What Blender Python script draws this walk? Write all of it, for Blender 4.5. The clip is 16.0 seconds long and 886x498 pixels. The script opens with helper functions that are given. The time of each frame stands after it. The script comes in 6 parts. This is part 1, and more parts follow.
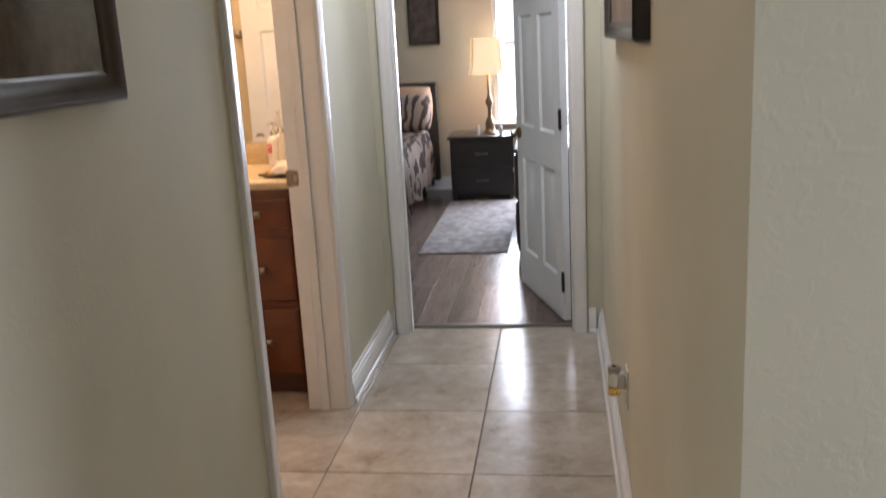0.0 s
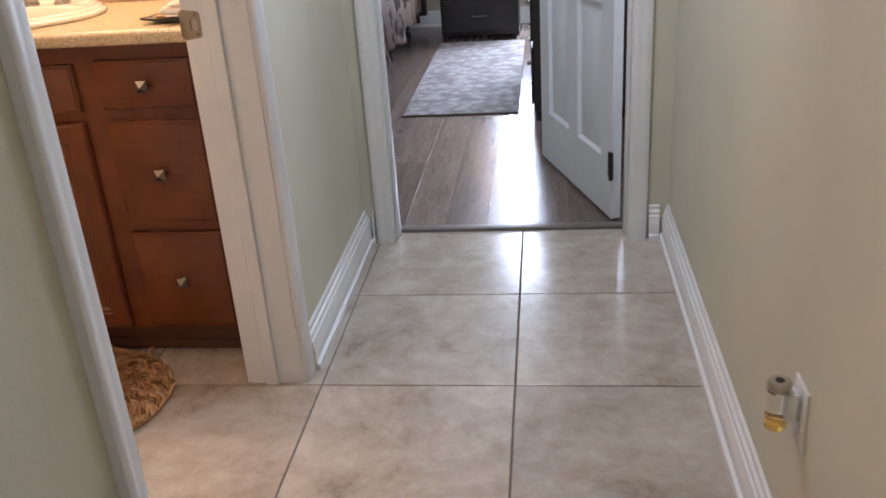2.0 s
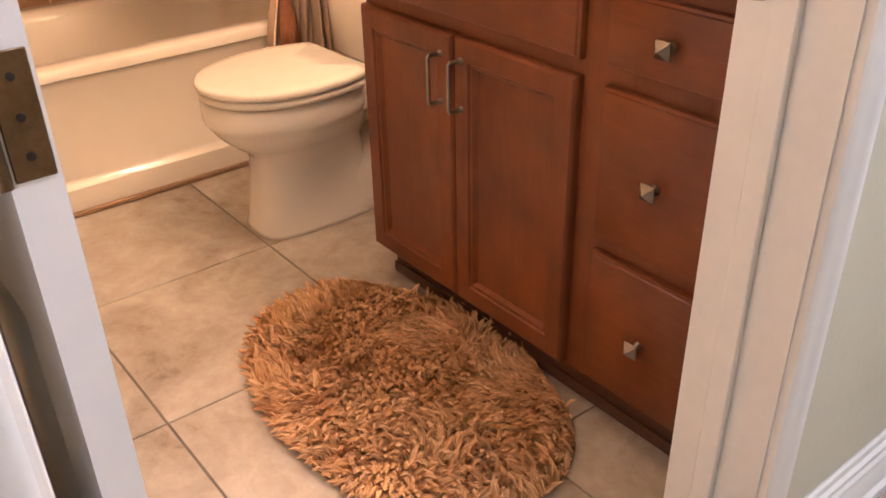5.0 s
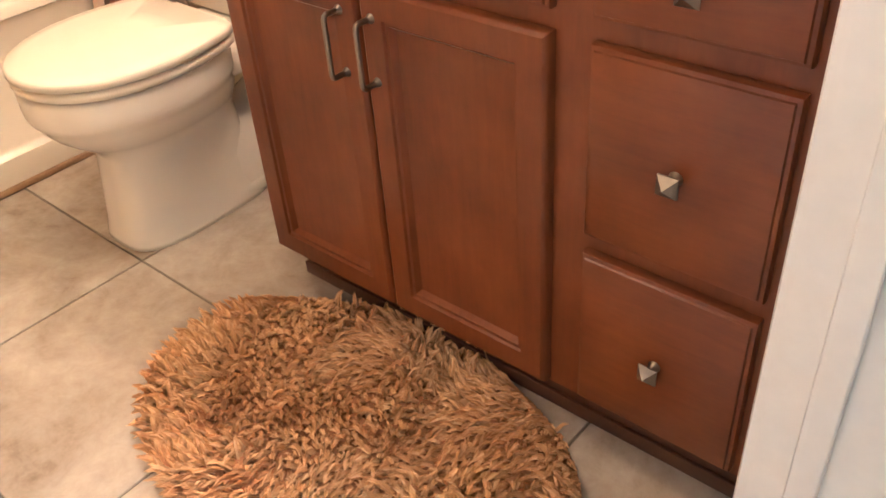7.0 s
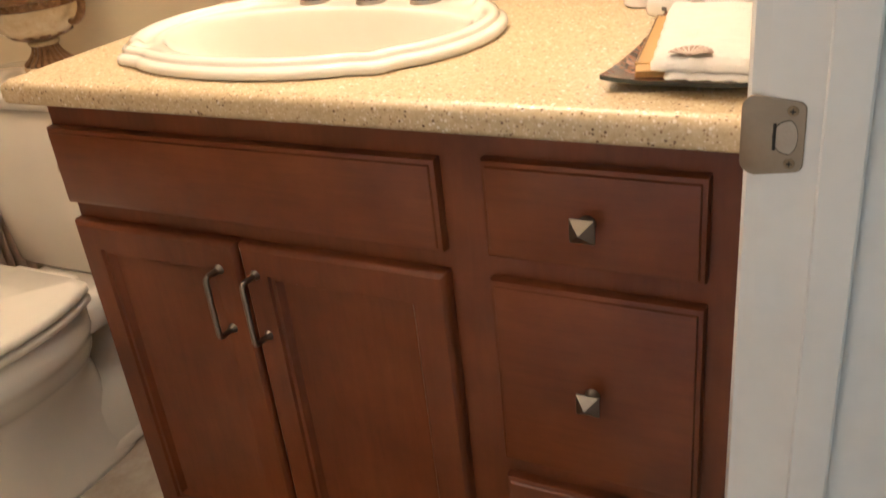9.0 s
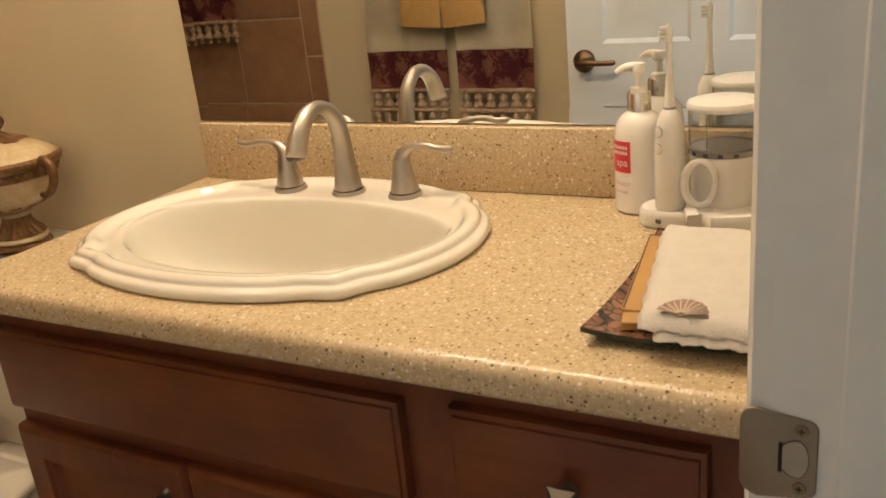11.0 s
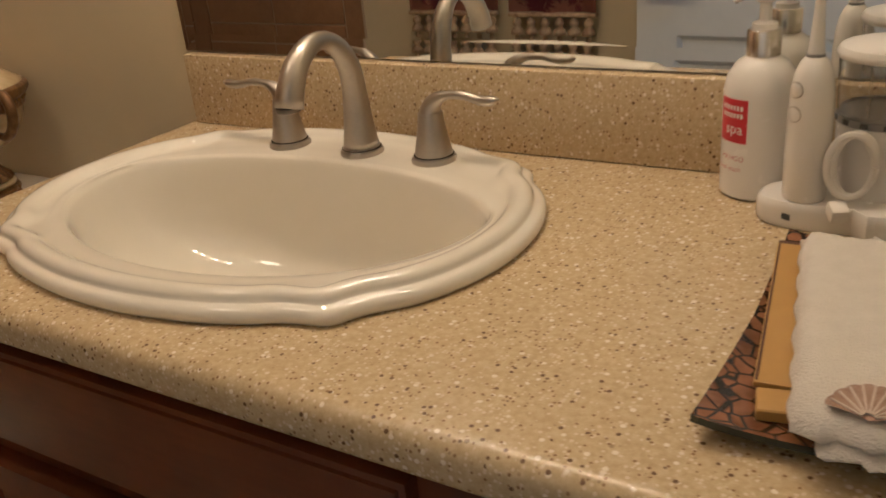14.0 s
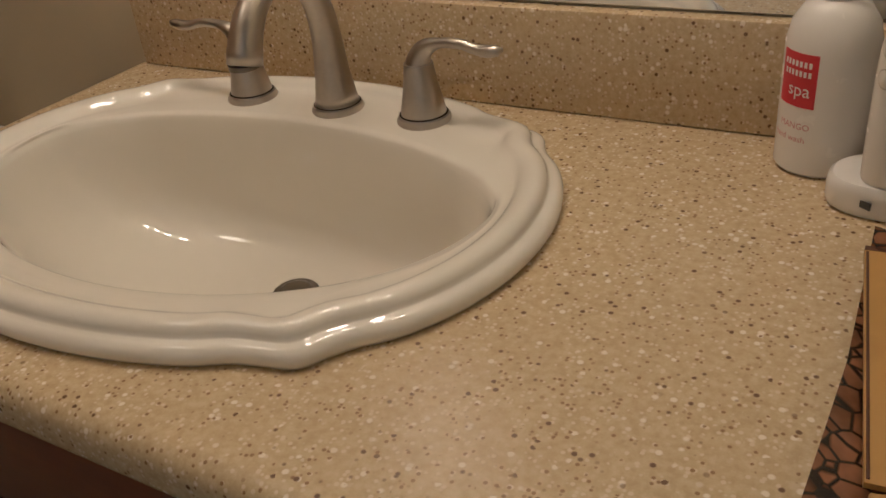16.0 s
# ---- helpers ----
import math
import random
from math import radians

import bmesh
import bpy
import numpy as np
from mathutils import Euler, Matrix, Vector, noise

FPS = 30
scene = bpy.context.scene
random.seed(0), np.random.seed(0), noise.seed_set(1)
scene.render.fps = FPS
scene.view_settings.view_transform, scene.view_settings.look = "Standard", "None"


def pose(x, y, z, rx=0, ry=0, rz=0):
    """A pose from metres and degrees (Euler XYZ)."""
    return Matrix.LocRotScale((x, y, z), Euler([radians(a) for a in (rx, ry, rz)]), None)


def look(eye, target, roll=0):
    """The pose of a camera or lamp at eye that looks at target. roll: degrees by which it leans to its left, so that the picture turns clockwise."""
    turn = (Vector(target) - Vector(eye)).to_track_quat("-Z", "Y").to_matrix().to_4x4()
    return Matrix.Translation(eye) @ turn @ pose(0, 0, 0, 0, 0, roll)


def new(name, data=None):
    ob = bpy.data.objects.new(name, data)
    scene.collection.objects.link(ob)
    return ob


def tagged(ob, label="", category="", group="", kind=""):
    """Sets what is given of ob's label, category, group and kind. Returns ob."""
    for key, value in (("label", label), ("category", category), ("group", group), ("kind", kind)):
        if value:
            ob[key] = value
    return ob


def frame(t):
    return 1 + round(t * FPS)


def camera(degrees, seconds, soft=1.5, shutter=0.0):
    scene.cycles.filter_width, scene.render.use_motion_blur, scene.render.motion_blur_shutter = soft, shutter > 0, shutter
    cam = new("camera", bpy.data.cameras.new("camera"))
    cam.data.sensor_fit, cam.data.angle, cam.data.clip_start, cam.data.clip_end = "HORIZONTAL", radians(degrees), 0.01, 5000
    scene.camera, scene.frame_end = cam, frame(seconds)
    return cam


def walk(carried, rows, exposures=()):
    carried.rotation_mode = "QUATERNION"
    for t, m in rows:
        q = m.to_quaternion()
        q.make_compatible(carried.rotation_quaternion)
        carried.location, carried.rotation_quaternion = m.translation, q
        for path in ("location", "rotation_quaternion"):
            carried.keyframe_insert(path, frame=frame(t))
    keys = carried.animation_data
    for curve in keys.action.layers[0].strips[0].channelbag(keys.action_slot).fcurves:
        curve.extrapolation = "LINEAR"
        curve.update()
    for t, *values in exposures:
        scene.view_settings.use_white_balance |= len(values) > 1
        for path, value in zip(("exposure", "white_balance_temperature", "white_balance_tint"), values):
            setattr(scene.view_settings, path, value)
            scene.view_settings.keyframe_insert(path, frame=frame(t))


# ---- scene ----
cam = camera(53.7, 16.0, soft=1.6, shutter=0.3)
PATH = [
    (0, (0.161, 0.652, 1.419), (-0.11, 2.577, 0.95), -3.1),
    (0.5, (0.161, 0.915, 1.314), (-0.114, 2.765, 0.605), -2.3),
    (1, (0.076, 1.253, 1.259), (-0.148, 3.091, 0.503), -1.2),
    (1.5, (0.022, 1.578, 1.264), (-0.205, 3.404, 0.481), -2.0),
    (2, (-0.06, 1.91, 1.243), (-0.3, 3.718, 0.422), -4.0),
    (2.5, (-0.122, 2.154, 1.2), (-0.383, 3.929, 0.316), -5.8),
    (3, (-0.118, 2.418, 1.186), (-0.715, 4.093, 0.27), -2.3),
    (3.5, (-0.224, 2.688, 1.195), (-1.197, 4.215, 0.346), 1.0),
    (4, (-0.255, 2.843, 1.203), (-1.46, 4.182, 0.334), 0.6),
    (4.2, (-0.25, 2.855, 1.193), (-1.568, 4.006, 0.348), 0.9),
    (6.3, (-0.481, 3.026, 1.154), (-1.786, 3.986, -0.018), -4.7),
    (6.5, (-0.544, 3.04, 1.149), (-1.777, 4.104, -0.011), -4.8),
    (7, (-0.659, 3.123, 1.112), (-1.745, 4.296, -0.089), -4.5),
    (7.5, (-0.732, 3.155, 1.08), (-1.759, 4.357, -0.146), -6.0),
    (8, (-0.761, 3.127, 1.114), (-1.593, 4.47, -0.112), -5.6),
    (8.5, (-0.76, 3.117, 1.156), (-1.597, 4.586, 0.088), -6.6),
    (9, (-0.761, 3.121, 1.191), (-1.63, 4.681, 0.29), -6.5),
    (9.2, (-0.761, 3.118, 1.2), (-1.639, 4.698, 0.343), -6.2),
    (9.5, (-0.759, 3.121, 1.213), (-1.646, 4.726, 0.415), -6.0),
    (10, (-0.757, 3.132, 1.226), (-1.658, 4.775, 0.527), -5.8),
    (10.2, (-0.763, 3.155, 1.239), (-1.654, 4.81, 0.556), -5.9),
    (12.3, (-0.797, 3.426, 1.291), (-1.777, 5.034, 0.615), -5.4),
    (12.5, (-0.802, 3.423, 1.294), (-1.782, 5.025, 0.607), -5.4),
    (13, (-0.798, 3.438, 1.273), (-1.794, 5.019, 0.558), -5.2),
    (13.5, (-0.823, 3.475, 1.266), (-1.818, 5.039, 0.515), -5.0),
    (14, (-0.916, 3.551, 1.233), (-1.901, 5.081, 0.405), -5.5),
    (14.5, (-0.968, 3.586, 1.229), (-1.917, 5.058, 0.263), -5.8),
    (15, (-0.989, 3.648, 1.234), (-1.941, 5.107, 0.251), -6.1),
    (15.5, (-0.997, 3.674, 1.235), (-1.941, 5.119, 0.224), -6.4),
    (16, (-1.003, 3.693, 1.234), (-1.932, 5.134, 0.204), -6.5),
]
EXPOSURES = [(0, -1.0, 6000, 18), (0.5, -0.6, 5900, 19), (1.5, -0.66, 5600, 17), (2.5, -0.68, 5500, 20), (3.0, -0.58, 5500, 21), (3.5, -0.12, 5900, 25), (4.2, -0.12, 6250, 30), (6.3, 0.18, 5500, 17), (7.5, 0.48, 5200, 12), (8.5, 0.58, 5000, 5), (9.1, -0.78, 4900, 5), (10, -1.17, 5050, 1), (12.3, -1.76, 5200, 3), (14, -2.13, 5000, 5), (16, -2.55, 4700, 6)]
walk(cam, [(t, look(eye, target, roll)) for t, eye, target, roll in PATH], EXPOSURES)

# ---- world and light ----
world = bpy.data.worlds.new("sky")
scene.world = world
world.use_nodes = True
wn = world.node_tree
sky = wn.nodes.new("ShaderNodeTexSky")
sky.sky_type, sky.sun_disc = "NISHITA", False
sky.sun_elevation, sky.sun_rotation = radians(40), radians(200)
wn.links.new(sky.outputs[0], wn.nodes["Background"].inputs[0])
wn.nodes["Background"].inputs[1].default_value = 0.1


def area_lamp(name, eye, target, sx, sy, watts, colour):
    d = bpy.data.lights.new(name, "AREA")
    d.shape, d.size, d.size_y, d.energy, d.color = "RECTANGLE", sx, sy, watts, colour
    o = new(name, d)
    o.matrix_world = look(eye, target)
    return o


def point_lamp(name, at, watts, colour, radius):
    d = bpy.data.lights.new(name, "POINT")
    d.energy, d.color, d.shadow_soft_size = watts, colour, radius
    o = new(name, d)
    o.location = at
    return o


DAY, WARM = (0.86, 0.94, 1.0), (1.0, 0.66, 0.38)
area_lamp("bedroom_window_light", (0.1, 8.86, 1.35), (0.1, 5.0, 0.6), 1.0, 1.35, 220, DAY)
# Daylight fill from an unseen side opening, added to brighten the west hall wall.
area_lamp("living_fill_light", (2.54, 0.95, 1.4), (-0.7, 1.0, 1.2), 0.85, 1.45, 82, (0.95, 0.97, 1.0))
# Overhead fill added to lift the hall; no lamp is known here.
area_lamp("hall_fill_light", (-0.18, 4.0, 2.385), (-0.18, 4.0, 0), 0.26, 0.26, 27, (0.95, 0.98, 1.0))
# Warm overhead fill, unseen, added to brighten bathroom floor, rug and tub.
point_lamp("bath_fill_light", (-2.0, 3.66, 2.27), 26, WARM, 0.11)
for lx in (-1.72, -1.55, -1.38, -1.21):
    point_lamp("vanity_bulb_light", (lx, 4.30, 2.02), 25, WARM, 0.045)
point_lamp("bedside_bulb_light", (-0.46, 8.52, 1.2), 5, (1.0, 0.66, 0.36), 0.03)


# ---- materials ----
class Graph:
    def __init__(self, name):
        self.mat = bpy.data.materials.new(name)
        self.mat.use_nodes = True
        self.t = self.mat.node_tree
        self.bsdf = self.t.nodes["Principled BSDF"]

    def node(self, kind, **values):
        n = self.t.nodes.new(kind)
        for k, v in values.items():
            n.inputs[k].default_value = v
        return n

    def link(self, a, b):
        self.t.links.new(a, b)

    def coords(self, stretch=(1, 1, 1), pieces=False):
        tc = self.node("ShaderNodeTexCoord")
        mp = self.node("ShaderNodeMapping", Scale=stretch)
        if pieces:
            info = self.node("ShaderNodeObjectInfo")
            mul = self.node("ShaderNodeVectorMath")
            mul.operation = "MULTIPLY_ADD"
            mul.inputs[1].default_value = (37.0, 53.0, 19.0)
            self.link(info.outputs["Random"], mul.inputs[0])
            self.link(tc.outputs["Object"], mul.inputs[2])
            self.link(mul.outputs[0], mp.inputs[0])
        else:
            self.link(tc.outputs["Object"], mp.inputs[0])
        return mp.outputs[0]

    def noise(self, vec, scale, detail=4.0, rough=0.55, distort=0.0):
        n = self.node("ShaderNodeTexNoise", Scale=scale, Detail=detail, Roughness=rough, Distortion=distort)
        self.link(vec, n.inputs["Vector"])
        return n.outputs[0]

    def ramp(self, fac, stops):
        r = self.node("ShaderNodeValToRGB")
        e = r.color_ramp.elements
        while len(e) < len(stops):
            e.new(0.5)
        for el, (p, c) in zip(e, stops):
            el.position, el.color = p, (*c, 1)
        self.link(fac, r.inputs[0])
        return r.outputs[0]

    def mix(self, fac, a, b, mode="MIX"):
        m = self.node("ShaderNodeMix")
        m.data_type, m.blend_type = "RGBA", mode
        for val, i in ((fac, 0), (a, 6), (b, 7)):
            if hasattr(val, "is_output"):
                self.link(val, m.inputs[i])
            else:
                m.inputs[i].default_value = val if i == 0 else (*val, 1)
        return m.outputs[2]

    def bump(self, height, strength, distance=0.002, after=None):
        b = self.node("ShaderNodeBump", Strength=strength, Distance=distance)
        self.link(height, b.inputs["Height"])
        if after:
            self.link(after, b.inputs["Normal"])
        self.link(b.outputs[0], self.bsdf.inputs["Normal"])
        return b.outputs[0]

    def colour(self, c):
        self.link(c, self.bsdf.inputs["Base Color"])

    def gloss(self, rough, metal=0.0, spec=0.5, coat=0.0):
        self.bsdf.inputs["Roughness"].default_value = rough
        self.bsdf.inputs["Metallic"].default_value = metal
        self.bsdf.inputs["Specular IOR Level"].default_value = spec
        self.bsdf.inputs["Coat Weight"].default_value = coat


def surface(name, c1, c2, scale=6.0, rough=0.5, metal=0.0, bump=0.0, bscale=200.0, coat=0.0, stretch=(1, 1, 1), pieces=False, spec=0.5, dist=0.002):
    """Two shades that mix by noise at two scales, with fine relief."""
    g = Graph(name)
    v = g.coords(stretch, pieces)
    a, b = g.noise(v, scale, 5), g.noise(v, scale * 7, 3)
    f = g.mix(0.35, a, b)
    g.colour(g.ramp(f, [(0.32, c1), (0.68, c2)]))
    g.gloss(rough, metal, spec, coat)
    rr = g.node("ShaderNodeMapRange")
    rr.inputs[3].default_value, rr.inputs[4].default_value = max(rough * 0.8, 0.02), min(rough * 1.25, 1)
    g.link(b, rr.inputs[0])
    g.link(rr.outputs[0], g.bsdf.inputs["Roughness"])
    if bump:
        g.bump(g.noise(v, bscale, 3), bump, dist)
    return g.mat


def wall_paint(name, c1, c2):
    """Painted plaster with a knocked-down spray texture."""
    g = Graph(name)
    v = g.coords()
    g.colour(g.ramp(g.noise(v, 2.0, 4), [(0.3, c1), (0.7, c2)]))
    g.gloss(0.72, 0, 0.3)
    blobs = g.ramp(g.noise(v, 55, 3, 0.5, 0.6), [(0.5, (0, 0, 0)), (0.64, (1, 1, 1))])
    nb = g.bump(g.noise(v, 420, 2), 0.12, 0.001)
    g.bump(blobs, 0.1, 0.002, nb)
    return g.mat


def tile_stone(name, stops, rough):
    """Mottled stone-look ceramic; each tile differs a little."""
    g = Graph(name)
    v = g.coords((1, 1, 1), True)
    f = g.mix(0.4, g.noise(v, 3.6, 10, 0.68, 0.5), g.noise(v, 14, 8, 0.72, 0.4))
    c = g.ramp(f, stops)
    info = g.node("ShaderNodeObjectInfo")
    hsv = g.node("ShaderNodeHueSaturation")
    mr = g.node("ShaderNodeMapRange")
    mr.inputs[3].default_value, mr.inputs[4].default_value = 0.93, 1.07
    g.link(info.outputs["Random"], mr.inputs[0])
    g.link(mr.outputs[0], hsv.inputs["Value"])
    g.link(c, hsv.inputs["Color"])
    g.colour(hsv.outputs[0])
    g.gloss(rough, 0, 0.5)
    g.bump(g.noise(v, 9, 5), 0.15, 0.0015)
    return g.mat


def speckled_top(name):
    """Solid-surface counter: tan ground with pale and brown flecks."""
    g = Graph(name)
    v = g.coords()
    ground = g.ramp(g.noise(v, 170, 4, 0.65), [(0.34, (0.475, 0.362, 0.205)), (0.5, (0.535, 0.418, 0.245)), (0.66, (0.595, 0.478, 0.295))])

    def flecks(scale, low, high):
        vo = g.node("ShaderNodeTexVoronoi", Scale=scale)
        g.link(v, vo.inputs["Vector"])
        sep = g.node("ShaderNodeSeparateColor")
        g.link(vo.outputs["Color"], sep.inputs[0])
        pick = g.ramp(sep.outputs[0], [(low, (0, 0, 0)), (high, (1, 1, 1))])
        core = g.ramp(vo.outputs["Distance"], [(0.3, (1, 1, 1)), (0.5, (0, 0, 0))])
        return g.mix(1.0, pick, core, "MULTIPLY")
    c = g.mix(flecks(300, 0.70, 0.74), ground, (0.665, 0.555, 0.385))
    c = g.mix(flecks(210, 0.92, 0.94), c, (0.78, 0.70, 0.56))
    c = g.mix(flecks(330, 0.885, 0.905), c, (0.27, 0.17, 0.085))
    c = g.mix(flecks(240, 0.945, 0.955), c, (0.15, 0.09, 0.05))
    g.colour(c)
    g.gloss(0.26, 0, 0.5)
    return g.mat


def cherry_wood(name, grain):
    """Stained maple: blotchy red-brown with faint grain along one axis."""
    g = Graph(name)
    v = g.coords(grain)
    w = g.coords()
    f = g.mix(0.72, g.noise(v, 14, 6, 0.6, 0.4), g.noise(w, 7, 5))
    g.colour(g.ramp(f, [(0.3, (0.088, 0.0225, 0.0062)), (0.5, (0.138, 0.0385, 0.0108)), (0.7, (0.195, 0.060, 0.0175))]))
    g.gloss(0.34, 0, 0.38)
    g.bump(g.noise(v, 90, 3), 0.03, 0.0005)
    return g.mat


def plank_wood(name):
    g = Graph(name)
    v = g.coords((9, 0.7, 1), True)
    f = g.mix(0.4, g.noise(v, 3.5, 7, 0.65, 0.6), g.noise(v, 20, 4))
    c = g.ramp(f, [(0.3, (0.085, 0.06, 0.048)), (0.5, (0.16, 0.118, 0.096)), (0.72, (0.25, 0.195, 0.165))])
    info = g.node("ShaderNodeObjectInfo")
    hsv = g.node("ShaderNodeHueSaturation")
    mr = g.node("ShaderNodeMapRange")
    mr.inputs[3].default_value, mr.inputs[4].default_value = 0.75, 1.25
    g.link(info.outputs["Random"], mr.inputs[0])
    g.link(mr.outputs[0], hsv.inputs["Value"])
    g.link(c, hsv.inputs["Color"])
    g.colour(hsv.outputs[0])
    g.gloss(0.24, 0, 0.5)
    g.bump(f, 0.1, 0.001)
    return g.mat


def shag(name):
    g = Graph(name)
    geo = g.node("ShaderNodeNewGeometry")
    v = g.coords()
    c1 = g.ramp(geo.outputs["Random Per Island"], [(0.0, (0.66, 0.38, 0.17)), (0.5, (0.79, 0.50, 0.255)), (1.0, (0.88, 0.63, 0.37))])
    f = g.ramp(g.noise(v, 7, 5, 0.6), [(0.33, (0.66, 0.53, 0.46)), (0.43, (0.88, 0.82, 0.78)), (0.55, (1, 1, 1))])
    g.colour(g.mix(1.0, c1, f, "MULTIPLY"))
    g.gloss(0.85, 0, 0.15)
    return g.mat


def brushed(name, c, rough):
    return surface(name, tuple(x * 0.85 for x in c), c, 30, rough, 1.0)


def glass_mat(name, tint=(1, 1, 1), rough=0.02, ior=1.45):
    g = Graph(name)
    g.bsdf.inputs["Base Color"].default_value = (*tint, 1)
    g.bsdf.inputs["Transmission Weight"].default_value = 1.0
    g.bsdf.inputs["Roughness"].default_value = rough
    g.bsdf.inputs["IOR"].default_value = ior
    return g.mat


def glow(name, c, strength):
    g = Graph(name)
    g.bsdf.inputs["Base Color"].default_value = (*c, 1)
    g.bsdf.inputs["Emission Color"].default_value = (*c, 1)
    g.bsdf.inputs["Emission Strength"].default_value = strength
    return g.mat


def zebra(name, light, dark, scale):
    """Printed cloth with wavering branching stripes."""
    g = Graph(name)
    v = g.coords()
    w = g.node("ShaderNodeTexWave", Scale=scale, Distortion=9.0, Detail=3.0)
    w.inputs["Detail Scale"].default_value = 1.3
    g.link(v, w.inputs["Vector"])
    g.colour(g.ramp(w.outputs[1], [(0.35, dark), (0.55, light)]))
    g.gloss(0.8, 0, 0.2)
    g.bump(g.noise(v, 500, 2), 0.2, 0.001)
    return g.mat


def damask(name, ground, figure, scale, lo=0.42, hi=0.5):
    g = Graph(name)
    v = g.coords()
    n = g.node("ShaderNodeTexVoronoi", Scale=scale)
    n.feature = "SMOOTH_F1"
    g.link(v, n.inputs["Vector"])
    m = g.mix(0.5, n.outputs["Distance"], g.noise(v, scale * 1.7, 3, 0.5, 2.0))
    g.colour(g.ramp(m, [(lo, ground), (hi, figure)]))
    g.gloss(0.85, 0, 0.2)
    g.bump(g.noise(v, 600, 2), 0.3, 0.001)
    return g.mat


def crackle(name):
    """Leather-like cells of brown glass with dark veins."""
    g = Graph(name)
    v = g.coords()
    n = g.node("ShaderNodeTexVoronoi", Scale=75.0)
    n.feature = "DISTANCE_TO_EDGE"
    g.link(v, n.inputs["Vector"])
    c = g.ramp(g.noise(v, 40, 3), [(0.3, (0.13, 0.055, 0.025)), (0.7, (0.27, 0.125, 0.06))])
    vein = g.ramp(n.outputs["Distance"], [(0.03, (1, 1, 1)), (0.09, (0, 0, 0))])
    g.colour(g.mix(vein, c, (0.02, 0.012, 0.008)))
    g.gloss(0.18)
    g.bump(n.outputs["Distance"], 0.3, 0.002)
    return g.mat


WALL = wall_paint("wall_paint", (0.555, 0.535, 0.425), (0.62, 0.595, 0.475))
BATHWALL = wall_paint("bathroom_wall_paint", (0.575, 0.495, 0.33), (0.635, 0.55, 0.375))
BEDWALL = wall_paint("bedroom_wall_paint", (0.56, 0.49, 0.38), (0.62, 0.55, 0.44))
CEIL = surface("ceiling_paint", (0.72, 0.71, 0.68), (0.8, 0.79, 0.76), 3, 0.85, 0, 0.3, 90)
TRIM = surface("trim_enamel", (0.70, 0.69, 0.67), (0.78, 0.77, 0.75), 5, 0.32, 0, 0.04, 60)
DOORP = surface("door_enamel", (0.70, 0.72, 0.74), (0.77, 0.79, 0.80), 4, 0.36, 0, 0.05, 150)
TILE = tile_stone("floor_tile_stone", [(0.32, (0.215, 0.168, 0.125)), (0.43, (0.36, 0.305, 0.245)), (0.56, (0.46, 0.408, 0.342)), (0.72, (0.58, 0.53, 0.46))], 0.19)
GROUT = surface("grout", (0.13, 0.11, 0.09), (0.18, 0.155, 0.13), 20, 0.9, 0, 0.3, 300)
BROWN_TILE = tile_stone("brown_tile_stone", [(0.3, (0.19, 0.102, 0.052)), (0.5, (0.30, 0.172, 0.092)), (0.72, (0.40, 0.245, 0.14))], 0.28)
PALE_GROUT = surface("pale_grout", (0.46, 0.36, 0.25), (0.54, 0.44, 0.32), 20, 0.9, 0, 0.2, 300)
PLANK = plank_wood("grey_brown_plank")
CHERRY = cherry_wood("stained_cabinet_wood", (6, 6, 0.6))
CHERRY_H = cherry_wood("stained_cabinet_wood_across", (0.6, 6, 6))
KICK = surface("dark_brown_finish", (0.06, 0.02, 0.009), (0.10, 0.036, 0.015), 8, 0.5, 0, 0.1, 120)
COUNTER = speckled_top("speckled_counter")
PORCELAIN = surface("white_porcelain", (0.77, 0.725, 0.635), (0.81, 0.77, 0.685), 2, 0.03, 0, 0, coat=0.6)
BASINM = surface("bone_porcelain", (0.80, 0.755, 0.655), (0.83, 0.785, 0.69), 2, 0.025, 0, 0, coat=0.7)
TUBM = surface("tub_acrylic", (0.74, 0.68, 0.57), (0.78, 0.72, 0.61), 2, 0.14, coat=0.3)
SEATM = surface("toilet_seat_plastic", (0.74, 0.69, 0.585), (0.78, 0.73, 0.625), 3, 0.2)
NICKEL = brushed("brushed_nickel", (0.50, 0.455, 0.395), 0.32)
SILVER = brushed("bright_silver_collar", (0.80, 0.76, 0.70), 0.24)
STRIKE = brushed("satin_nickel_plate", (0.31, 0.25, 0.18), 0.36)
PEWTER = brushed("dark_pewter", (0.24, 0.21, 0.175), 0.32)
BLACKM = surface("oil_rubbed_hinge", (0.022, 0.02, 0.018), (0.045, 0.04, 0.035), 30, 0.4, 0.6)
BRONZE = surface("aged_bronze", (0.12, 0.075, 0.035), (0.2, 0.13, 0.07), 30, 0.35, 0.9, 0.1, 200)
# Near-black that paints in the shade of holes, slots and grooves.
DARKHOLE = surface("painted_recess_shade", (0.01, 0.008, 0.006), (0.02, 0.015, 0.01), 10, 0.8)
SHAG = shag("rust_shag")
SHAGBASE = surface("rug_backing", (0.36, 0.18, 0.075), (0.46, 0.24, 0.11), 40, 0.95)
WHITEP = surface("white_plastic", (0.76, 0.73, 0.68), (0.80, 0.77, 0.72), 6, 0.25)
GREYP = surface("grey_plastic_ring", (0.25, 0.24, 0.22), (0.32, 0.31, 0.29), 10, 0.35)
REDL = surface("red_label_print", (0.52, 0.02, 0.035), (0.58, 0.03, 0.045), 20, 0.4)
INKW = surface("white_label_ink", (0.78, 0.74, 0.70), (0.82, 0.78, 0.74), 20, 0.5)
